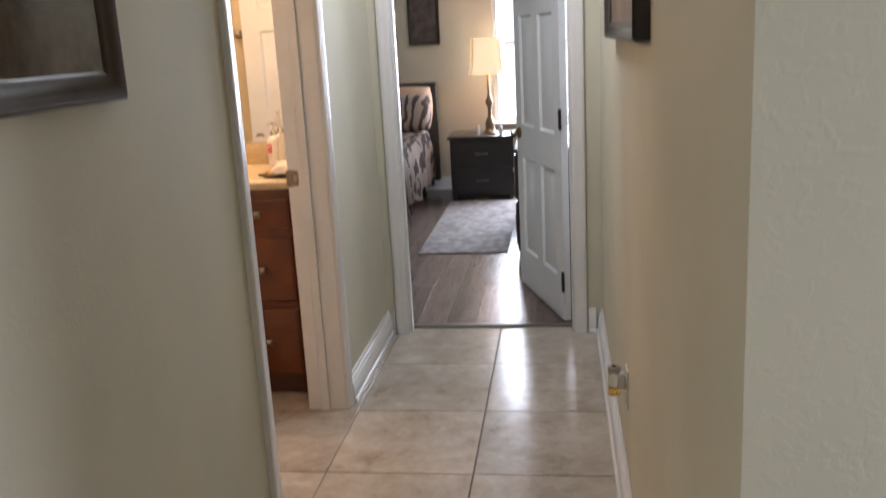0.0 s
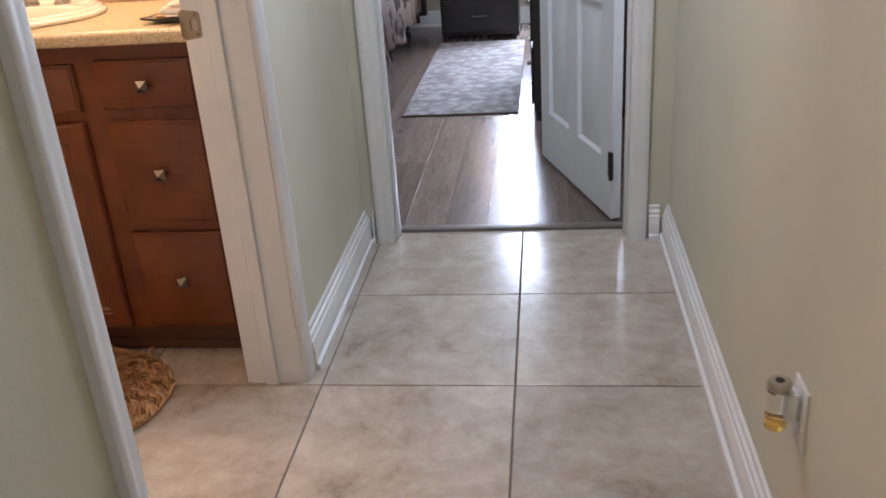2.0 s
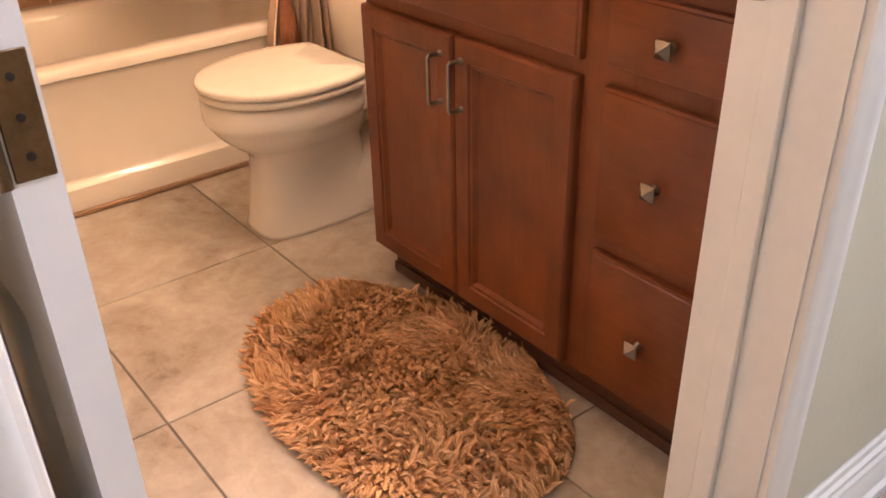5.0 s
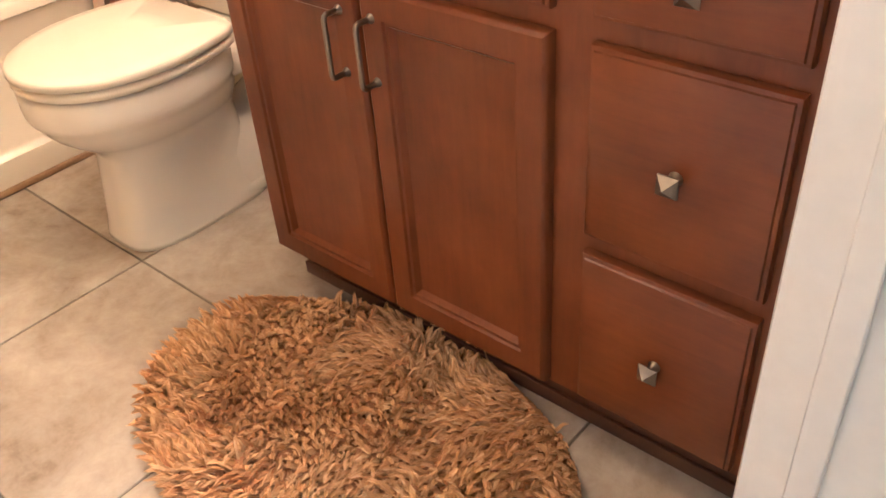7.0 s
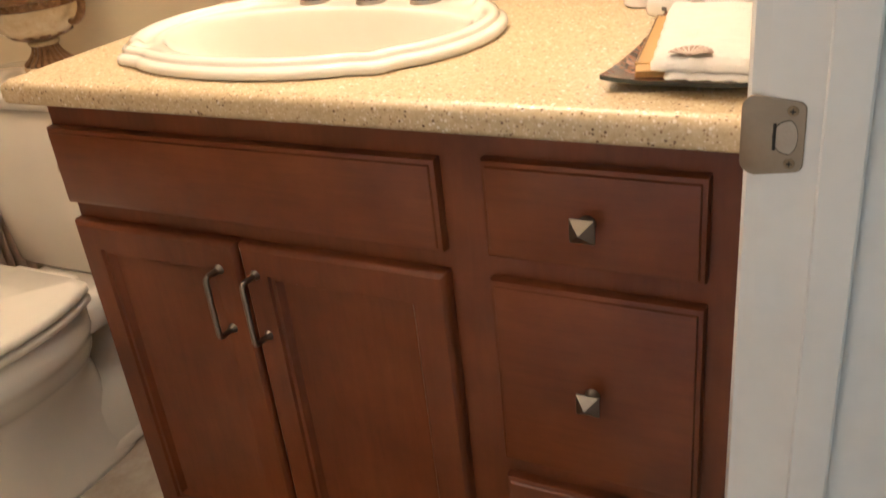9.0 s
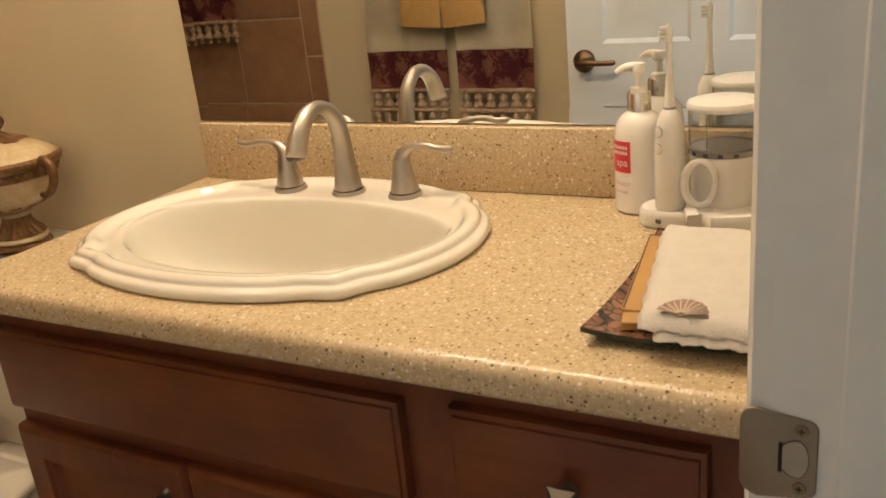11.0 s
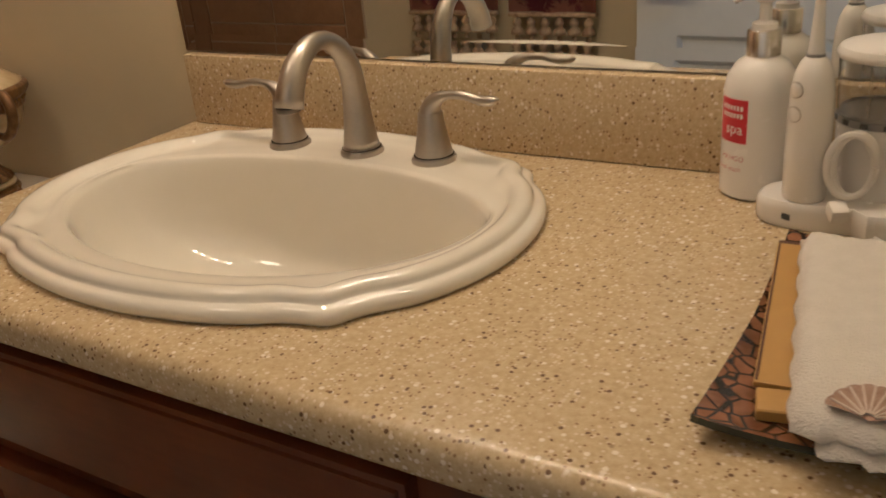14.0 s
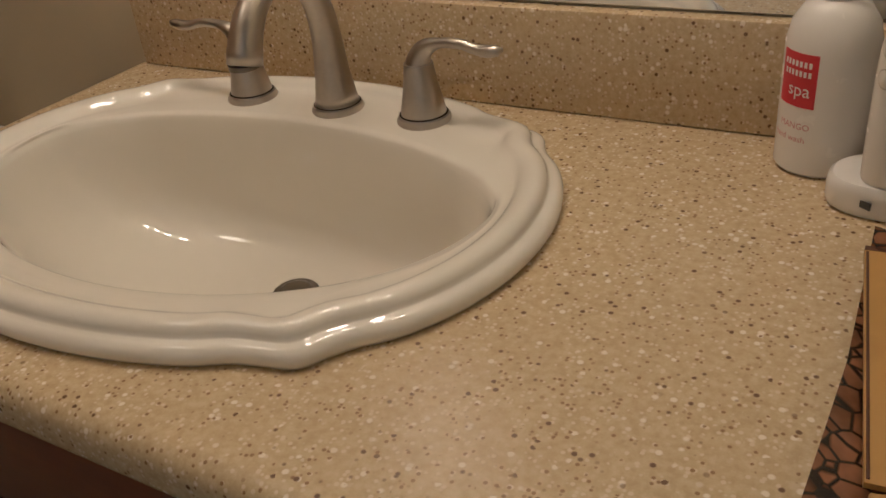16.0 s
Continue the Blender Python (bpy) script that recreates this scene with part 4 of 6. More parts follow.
    h = part("handle", lathe([(0.0001, 0.024), (0.0168, 0.024), (0.0176, 0.027), (0.018, 0.06), (0.0178, 0.098), (0.017, 0.116), (0.0146, 0.131), (0.0105, 0.1405), (0.0078, 0.1435), (0.0001, 0.144)], (px, py, z), 32), WHITEP, tb)
    part("grey_ring", lathe([(0.0001, 0.144), (0.0076, 0.144), (0.0076, 0.1458), (0.0001, 0.146)], (px, py, z), 20), GREYP, h)
    n = part("brush_neck", tube([(px, py, z + 0.146), (px, py, z + 0.156), (px, py, z + 0.175), (px, py, z + 0.203), (px, py, z + 0.222), (px, py, z + 0.234), (px, py, z + 0.240)], [0.0068, 0.0058, 0.0044, 0.0032, 0.0034, 0.0042, 0.0018], 14), WHITEP, tb, "removable brush head")
    for i in range(4):
        for j in (-1, 1):
            part("bristle_tuft", box(px - 0.0112, px - 0.0022, py + j * 0.0021 - 0.0017, py + j * 0.0021 + 0.0017, z + 0.2195 + 0.0047 * i, z + 0.2232 + 0.0047 * i, 0.0007, 1), WHITEP, n)
    f = radians(-128)
    for bz in (0.119, 0.099):
        b = lathe([(0.0001, 0), (0.0062, 0), (0.0060, 0.0012), (0.0050, 0.0018), (0.0001, 0.002)], (0, 0, 0), 20)
        rim = lathe([(0.0060, 0), (0.0068, 0), (0.0068, 0.0010), (0.0060, 0.0012)], (0, 0, 0), 20, None, False)
        for q in (b, rim):
            for v in q.verts:
                r = 0.0169 + v.co.z
                ta = v.co.x / 0.0165
                v.co = Vector((px + r * math.cos(f + ta), py + r * math.sin(f + ta), z + bz + v.co.y))
        bt = part("button", b, WHITEP, h, "raised round button")
        part("button_rim", rim, NICKEL, bt)
    cord = bez((-0.885, 4.30, z + 0.06), (-0.885, 4.26, z + 0.03), (-0.905, 4.245, z + 0.006), (-0.925, 4.247, z + 0.004), 10) + bez((-0.925, 4.247, z + 0.004), (-0.945, 4.251, z + 0.004), (-0.955, 4.256, z + 0.004), (-0.966, 4.264, z + 0.006), 8)[1:]
    single("power_cord", tube(cord, 0.0024, 8), WHITEP, "thin white power cord trailing over the counter", "cord")


brush_station()


def tray_and_towel():
    x0, x1, y0, y1, z = -1.026, -0.862, 3.962, 4.238, CZ
    th = thing("glass_tray", (-0.947, 4.105, z), "dark brown crackled glass tray with upturned corners", "tray")
    nx, ny = 14, 18

    def height(u, v):
        e = max(abs(u), abs(v)) ** 5
        c = (abs(u) * abs(v)) ** 3
        return 0.0015 + 0.006 * e + 0.006 * c
    rows, under = [], []
    for j in range(ny + 1):
        v = -1 + 2 * j / ny
        rows.append([((x0 + x1) / 2 + (x1 - x0) / 2 * u * (1 - 0.05 * (1 - abs(v)) * abs(u)), (y0 + y1) / 2 + (y1 - y0) / 2 * v * (1 - 0.04 * (1 - abs(u)) * abs(v)), z + height(u, v) + 0.004) for u in (-1 + 2 * i / nx for i in range(nx + 1))])
    part("dish", grid_surface(rows), TRAYM, th, "", True)
    part("glass_body", grid_surface([[(x, y, zz - 0.0008) for x, y, zz in r] for r in rows] + [], False), TRAYE, th, "", True)
    edge = rows[0] + [r[-1] for r in rows[1:]] + rows[-1][-2::-1] + [r[0] for r in rows[-2:0:-1]]
    part("edge", grid_surface([[(x, y, zz + 0.0004) for x, y, zz in edge], [(x * 1.0, y, zz - 0.0045) for x, y, zz in edge]], True), TRAYE, th, "dark polished edge", True)
    # cards under the towel
    lay = pose(-0.994, 4.112, z + 0.0145, 1, 2, 7.5)
    packet = thing("gold_card_box", tuple(lay.translation), "flat gold-coloured card packet with a dark end fold", "card packet")
    for name, dims, material, label in (("packet_body", (-0.022, 0.022, -0.1, 0.094, 0.0, 0.0035), GOLDC, ""), ("end_fold", (-0.0215, 0.0215, 0.0945, 0.1, 0.0004, 0.0031), KICK, "dark end fold"), ("edge_line", (-0.0212, -0.0196, -0.098, 0.092, 0.0036, 0.0041), KICK, "dark printed edge line")):
        b = box(*dims, 0.0002, 1)
        bmesh.ops.transform(b, matrix=lay, verts=b.verts)
        part(name, b, material, packet, label)
    bar_ = box(-0.02, 0.02, -0.012, 0.012, 0, 0.008, 0.001, 1)
    bmesh.ops.transform(bar_, matrix=pose(-0.978, 3.998, z + 0.009, 0, 0, 12), verts=bar_.verts)
    single("small_wrapped_soap", bar_, GOLDC, "small gold-wrapped soap on the tray", "soap")
    # folded towel
    tw = thing("hand_towel", (-0.93, 4.10, z + 0.02), "folded white terry towel with an embroidered shell", "towel")

    def towel_bm(xa, xb, ya, yb, z0, zt, seed, lean):
        m, q = 18, 30
        top = []
        for j in range(q + 1):
            v = j / q
            row = []
            for i in range(m + 1):
                u = i / m
                ex = min(u, 1 - u) * (xb - xa)
                ey = min(v, 1 - v) * (yb - ya)
                drop = zt * (1 - min(1, ex / 0.008)) ** 2 + zt * 0.8 * (1 - min(1, ey / 0.007)) ** 2
                x = xa + (xb - xa) * u + lean * v + 0.0012 * math.sin(40 * v + seed)
                y = ya + (yb - ya) * v + 0.0022 * math.sin(26 * u + seed) * (1 - v) + 0.0014 * math.sin(61 * u)
                zz = z0 + zt - min(drop, zt * 0.93) + 0.0016 * noise.noise((u * 5, v * 7, seed)) + 0.012 * (v - 0.5) * 0.3
                row.append((x, y, zz))
            top.append(row)
        bmx = grid_surface(top)
        grid_surface([[(x, y, z0 - 0.002) for x, y, zz in r] for r in top], False, bmx)
        ring_t = top[0] + [r[-1] for r in top[1:]] + top[-1][-2::-1] + [r[0] for r in top[-2:0:-1]]
        grid_surface([ring_t, [(x, y, z0 - 0.002) for x, y, zz in ring_t]], True, bmx)
        bmesh.ops.remove_doubles(bmx, verts=bmx.verts, dist=0.0003)
        return bmx
    part("lower_fold", towel_bm(-0.958, -0.866, 3.950, 4.186, z + 0.021, 0.006, 3.0, -0.030), TOWELW, tw, "", True)
    part("upper_fold", towel_bm(-0.974, -0.872, 3.955, 4.192, z + 0.0275, 0.0115, 1.0, -0.036), TOWELW, tw, "", True)
    # shell
    sx, sy, sz = -0.937, 3.966, z + 0.0388
    rows = []
    for k in range(25):
        a = radians(8 + 164 * k / 24)
        r = 0.0225 * (1 + 0.04 * math.sin(k * math.pi)) * (0.95 + 0.05 * abs(math.sin(k * math.pi / 3)))
        rows.append([(sx + t * r * math.cos(a), sy - 0.004 + t * r * 1.45 * math.sin(a), sz + 0.0015 * t + 0.0012 * math.sin(t * 3.0) + 0.0005) for t in (0.02, 0.35, 0.7, 1.0)])
    sh = part("shell_motif", grid_surface(rows), SHELLT, tw, "brown embroidered scallop shell", True)
    for k in range(9):
        a = radians(18 + 18 * k)
        part("shell_rib", tube([(sx + t * 0.020 * math.cos(a), sy - 0.004 + t * 0.029 * math.sin(a), sz + 0.0018 + 0.0015 * t) for t in (0.15, 0.55, 1.0)], 0.0007, 5), SHELLL, sh)


tray_and_towel()


# ---- toilet ----
def toilet():
    tx = -2.262
    th = thing("toilet", (tx, 4.05, 0), "white two-piece porcelain toilet with a closed lid", "toilet")
    n = 48

    def ring(cy, rx, rf, rb, z, p=2.2):
        out = []
        for k in range(n):
            a = 2 * math.pi * k / n
            c, s = math.cos(a), math.sin(a)
            e = (abs(c) ** p + abs(s) ** p) ** (-1 / p)
            out.append((tx + rx * e * c, cy + (rb if s > 0 else rf) * e * s, z))
        return out
    rows = [ring(4.00, 0.110, 0.192, 0.20, 0.0, 3.4), ring(4.00, 0.110, 0.191, 0.20, 0.012, 3.4), ring(4.00, 0.105, 0.184, 0.19, 0.04, 3.3), ring(3.99, 0.097, 0.163, 0.17, 0.13, 3.2), ring(3.985, 0.094, 0.150, 0.17, 0.205, 3.0), ring(3.975, 0.103, 0.155, 0.18, 0.235, 2.6), ring(3.962, 0.130, 0.178, 0.2, 0.260, 2.35), ring(3.955, 0.152, 0.202, 0.21, 0.287, 2.25), ring(3.951, 0.165, 0.214, 0.213, 0.308, 2.2), ring(3.95, 0.170, 0.219, 0.215, 0.320, 2.15), ring(3.95, 0.177, 0.225, 0.219, 0.327, 2.1), ring(3.95, 0.180, 0.228, 0.221, 0.338, 2.1), ring(3.95, 0.180, 0.228, 0.221, 0.384, 2.1), ring(3.95, 0.168, 0.217, 0.21, 0.392, 2.1)]
    part("bowl", grid_surface(rows, True, None, True, True), PORCELAIN, th, "", True)
    # trapway bulge and foot at the side
    foot = box(tx - 0.1, tx + 0.105, 4.02, 4.30, 0, 0.045, 0.02, 4)
    part("foot", foot, PORCELAIN, th)
    rows = []
    for y_, w_, h_ in ((3.98, 0.05, 0.18), (4.04, 0.088, 0.2), (4.10, 0.10, 0.19), (4.17, 0.10, 0.17), (4.24, 0.095, 0.2), (4.30, 0.09, 0.26), (4.34, 0.085, 0.30)):
        rows.append([(tx + w_ * math.cos(a), y_, 0.03 + h_ * max(0.0, math.sin(a)) ** 0.8) for a in (math.pi * k / 16 for k in range(17))])
    part("trapway", grid_surface(rows), PORCELAIN, th, "", True)
    part("bolt_cap", lathe([(0.014, 0), (0.014, 0.008), (0.009, 0.015), (0.0001, 0.017)], (tx + 0.088, 4.08, 0.044), 16), PORCELAIN, th, "", True)
    part("shelf", box(tx - 0.12, tx + 0.12, 4.10, 4.38, 0.30, 0.388, 0.03, 4), PORCELAIN, th)

    def slab(z0, z1, grow):
        r = [ring(3.95, 0.182 + grow, 0.226 + grow, 0.265, z0, 2.1), ring(3.95, 0.186 + grow, 0.23 + grow, 0.265, z0 + 0.003, 2.1), ring(3.95, 0.186 + grow, 0.23 + grow, 0.265, z1 - 0.005, 2.1), ring(3.95, 0.180 + grow, 0.224 + grow, 0.265, z1 - 0.001, 2.1), ring(3.95, 0.15 + grow, 0.2 + grow, 0.235, z1 + 0.002, 2.1), ring(3.95, 0.05, 0.07, 0.06, z1 + 0.005, 2.1)]
        for row in r:
            for k, (x, y, zz) in enumerate(row):
                if y > 4.115:
                    row[k] = (x, 4.115, zz)
        return grid_surface(r, True, None, True, True)
    part("seat", slab(0.396, 0.416, 0.0), SEATM, th, "cream plastic seat", True)
    part("lid", slab(0.4185, 0.439, 0.003), SEATM, th, "cream plastic closed lid", True)
    part("hinge_cap", box(tx - 0.09, tx + 0.09, 4.12, 4.15, 0.392, 0.425, 0.008, 3), SEATM, th)
    # tank tapers downwards
    rows = []
    for z, wx, d in ((0.39, 0.178, 0.082), (0.40, 0.184, 0.088), (0.56, 0.198, 0.096), (0.752, 0.212, 0.100)):
        rows.append([(tx + wx * math.copysign(min(1, abs(math.cos(a)) ** 0.28), math.cos(a)), 4.29 + d * math.copysign(min(1, abs(math.sin(a)) ** 0.28), math.sin(a)), z) for a in (2 * math.pi * (k + 0.5) / n for k in range(n))])
    part("tank", grid_surface(rows, True, None, True, True), PORCELAIN, th, "", True)
    rows = []
    for z, g in ((0.753, -0.004), (0.757, 0.008), (0.778, 0.011), (0.786, 0.008), (0.791, -0.002)):
        rows.append([(tx + (0.212 + g) * math.copysign(min(1, abs(math.cos(a)) ** 0.28), math.cos(a)), 4.29 + (0.1 + g) * math.copysign(min(1, abs(math.sin(a)) ** 0.28), math.sin(a)), z) for a in (2 * math.pi * (k + 0.5) / n for k in range(n))])
    part("tank_lid", grid_surface(rows, True, None, True, True), PORCELAIN, th, "", True)
    fl = part("flush_lever", tube([(tx - 0.16, 4.185, 0.70), (tx - 0.12, 4.176, 0.702), (tx - 0.085, 4.174, 0.692)], [0.014, 0.011, 0.010], 12), PORCELAIN, th, "white flush lever")
    cap = lathe([(0.0001, 0), (0.02, 0.0), (0.02, 0.004), (0.017, 0.007), (0.0001, 0.008)], (0, 0, 0), 24)
    for v in cap.verts:
        v.co = Vector((tx + 0.095 + v.co.x, 4.193 - v.co.z, 0.64 + v.co.y))
    part("round_cap", cap, NICKEL, th, "round metal button on the tank")


toilet()


# ---- urn on the tank ----
def urn():
    ux, uy, z = -2.238, 4.285, 0.7915
    th = thing("lidded_urn", (ux, uy, z), "cream and antique gold lidded urn on the toilet tank", "urn")
    th.scale = (0.9, 0.9, 0.985)

    def rib(a, zz):
        return 1 + 0.05 * math.cos(20 * a)

    def feet(a, zz):
        return 1 + 0.06 * math.cos(4 * a) ** 3
    part("foot", lathe([(0.0001, 0.008), (0.056, 0.008), (0.060, 0.011), (0.058, 0.016), (0.052, 0.019), (0.0001, 0.02)], (ux, uy, z), 64, wave=feet), URNB, th, "scrolled gold foot")
    for k in range(4):
        a = radians(45 + 90 * k)
        part("claw", lathe([(0.0001, 0.0), (0.009, 0.0), (0.011, 0.004), (0.008, 0.009), (0.010, 0.014), (0.0001, 0.017)], (ux + 0.05 * math.cos(a), uy + 0.05 * math.sin(a), z), 12), URNB, th, "", True)
    part("foot_plate", lathe([(0.0001, 0.02), (0.053, 0.02), (0.055, 0.024), (0.052, 0.029), (0.0001, 0.03)], (ux, uy, z), 40), URNC, th, "cream foot plate")
    part("stem", lathe([(0.0001, 0.03), (0.050, 0.03), (0.049, 0.035), (0.040, 0.042), (0.031, 0.052), (0.027, 0.062), (0.028, 0.066), (0.0001, 0.067)], (ux, uy, z), 120, wave=rib), URNB, th, "fluted gold stem")
    part("stem_collar", lathe([(0.0001, 0.067), (0.031, 0.067), (0.033, 0.071), (0.031, 0.075), (0.0001, 0.076)], (ux, uy, z), 36), URNC, th, "cream collar", True)
    part("body", lathe([(0.0001, 0.076), (0.030, 0.076), (0.036, 0.079), (0.062, 0.089), (0.083, 0.105), (0.096, 0.126), (0.101, 0.148), (0.101, 0.152), (0.0001, 0.153)], (ux, uy, z), 56), URNC, th, "cream marbled bowl", True)
    part("leaf_collar", lathe([(0.034, 0.0775), (0.052, 0.0835), (0.064, 0.089), (0.067, 0.0925), (0.054, 0.087), (0.034, 0.080)], (ux, uy, z), 90, None, False, lambda a, zz: 1 + 0.06 * math.cos(11 * a)), URNB, th, "gold leaf collar")
    rim = part("rim", lathe([(0.100, 0.143), (0.1035, 0.1445), (0.104, 0.152), (0.1035, 0.157), (0.107, 0.159), (0.112, 0.163), (0.1155, 0.169), (0.115, 0.175), (0.110, 0.179), (0.092, 0.181)], (ux, uy, z), 160, None, False, lambda a, zz: 1 + (0.007 * math.cos(40 * a) if 0.143 < zz < 0.158 else 0.0035 * math.cos(60 * a))), URNB, th, "embossed gold rim")
    for k in range(44):
        a = 2 * math.pi * k / 44
        part("bead", lathe([(0.0001, -0.003), (0.0026, -0.0015), (0.003, 0.0), (0.0026, 0.0015), (0.0001, 0.003)], (ux + 0.1045 * math.cos(a), uy + 0.1045 * math.sin(a), z + 0.1545), 6), GOLDF, rim, "", True)
    lid = part("lid", lathe([(0.108, 0.1795), (0.104, 0.184), (0.09, 0.193), (0.068, 0.203), (0.045, 0.2105), (0.0001, 0.214)], (ux, uy, z), 56, None, False), URNC, th, "domed cream lid", True)
    part("lid_leaf", lathe([(0.056, 0.2085), (0.048, 0.2122), (0.038, 0.2155), (0.027, 0.2195), (0.018, 0.224), (0.012, 0.228), (0.0001, 0.229)], (ux, uy, z), 120, None, False, lambda a, zz: 1 + (0.10 * math.cos(7 * a) + 0.03 * math.cos(21 * a) if zz < 0.221 else 0.0)), URNB, lid, "gold acanthus leaves")
    part("finial", lathe([(0.012, 0.224), (0.0135, 0.229), (0.020, 0.235), (0.0235, 0.243), (0.0215, 0.251), (0.014, 0.257), (0.0001, 0.258)], (ux, uy, z), 60, None, False, lambda a, zz: 1 + 0.06 * math.cos(8 * a)), URNB, lid, "leafy knob finial", True)
    part("finial_tip", lathe([(0.0175, 0.2525), (0.0155, 0.2585), (0.0095, 0.2625), (0.0001, 0.264)], (ux, uy, z), 24, None, False), URNC, lid, "", True)
    for sgn in (-1, 1):
        def at(u, v):
            return (ux + sgn * u, uy, z + v)
        curve = bez(at(0.098, 0.112), at(0.108, 0.108), at(0.128, 0.112), at(0.143, 0.138), 8) + bez(at(0.143, 0.138), at(0.152, 0.160), at(0.142, 0.180), at(0.124, 0.178), 8)[1:] + bez(at(0.124, 0.178), at(0.108, 0.175), at(0.110, 0.152), at(0.124, 0.153), 8)[1:] + bez(at(0.124, 0.153), at(0.134, 0.155), at(0.132, 0.168), at(0.124, 0.166), 5)[1:]
        part("handle", tube(curve, [0.0055 + 0.0035 * math.sin(math.pi * min(1, k / 20)) for k in range(len(curve))], 10), URNB, th, "scrolled gold handle", True)


urn()


# ---- bathtub ----
def bathtub():
    x0, x1, y0, y1, zt = -3.448, -2.70, 2.882, 4.398, 0.42
    th = thing("bathtub", ((x0 + x1) / 2, (y0 + y1) / 2, 0), "almond acrylic alcove bathtub with a stepped apron", "bathtub")
    n = 72

    def rect(inset, z, rnd):
        out = []
        hx, hy = (x1 - x0) / 2 - inset, (y1 - y0) / 2 - inset
        for k in range(n):
            a = 2 * math.pi * k / n
            c, s = math.cos(a), math.sin(a)
            e = (abs(c) ** rnd + abs(s) ** rnd) ** (-1 / rnd)
            out.append(((x0 + x1) / 2 + hx * e * c, (y0 + y1) / 2 + hy * e * s, z))
        return out
    rows = [rect(0.0, zt - 0.03, 40), rect(0.0, zt - 0.006, 40), rect(0.006, zt, 40), rect(0.075, zt, 9), rect(0.088, zt - 0.006, 7), rect(0.10, zt - 0.03, 6), rect(0.135, zt - 0.20, 5), rect(0.17, zt - 0.30, 4.5), rect(0.25, zt - 0.33, 4)]
    part("basin", grid_surface(rows, True, None, False, True), TUBM, th, "", True)
    prof = [(x1 - 0.05, 0.0), (x1 + 0.014, 0.0), (x1 + 0.014, 0.055), (x1 + 0.010, 0.075), (x1 - 0.004, 0.086), (x1 - 0.010, 0.10), (x1 - 0.012, zt - 0.05), (x1 - 0.004, zt - 0.035), (x1, zt - 0.031), (x1 - 0.05, zt - 0.031)]
    part("apron", extrude_profile(prof, "y", y0, y1), TUBM, th, "stepped front apron")
    ov = lathe([(0.0001, 0), (0.032, 0), (0.032, 0.004), (0.026, 0.011), (0.0001, 0.013)], (0, 0, 0), 28)
    for v in ov.verts:
        v.co = Vector((-3.0 + v.co.x, y1 - 0.118 - v.co.z, 0.325 + v.co.y))
    part("overflow_plate", ov, NICKEL, th, "round nickel overflow plate")
    single("floor_strip", box(x1 + 0.0145, x1 + 0.03, y0 - 0.0, y1, -0.001, 0.013, 0.004, 2), surface("tan_foot_strip", (0.26, 0.16, 0.085), (0.34, 0.22, 0.12), 14, 0.5), "tan strip along the foot of the bathtub", "trim", "structure")


bathtub()


def pump_jar(name, x, y, z, s, label):
    th = thing(name, (x, y, z), label, "dispenser")
    part("jar", lathe([(0.0001, 0), (0.03 * s, 0), (0.034 * s, 0.01), (0.034 * s, 0.06 * s), (0.025 * s, 0.078 * s), (0.011 * s, 0.085 * s), (0.0001, 0.086 * s)], (x, y, z), 24), CURTB, th, "", True)
    part("pump", lathe([(0.011 * s, 0.085 * s), (0.011 * s, 0.1 * s), (0.004 * s, 0.102 * s), (0.004 * s, 0.12 * s), (0.011 * s, 0.122 * s), (0.009 * s, 0.132 * s), (0.0001, 0.133 * s)], (x, y, z), 16), NICKEL, th, "silver pump")


pump_jar("soap_dispenser", -3.25, 4.235, 0.4205, 1.0, "brown glass soap dispenser on the bathtub corner")
tb = thing("shampoo_bottle", (-3.19, 4.31, 0.4205), "tall bottle with a flip cap on the bathtub corner", "bottle")
part("bottle", lathe([(0.0001, 0), (0.036, 0), (0.038, 0.006), (0.038, 0.095), (0.03, 0.115), (0.016, 0.122), (0.0001, 0.123)], (-3.19, 4.31, 0.4205), 28), surface("mottled_label", (0.3, 0.13, 0.06), (0.72, 0.6, 0.46), 34, 0.3), tb, "", True)
part("cap", lathe([(0.0001, 0.1225), (0.017, 0.1225), (0.017, 0.145), (0.012, 0.15), (0.0001, 0.151)], (-3.19, 4.31, 0.4205), 20), CURTB, tb)


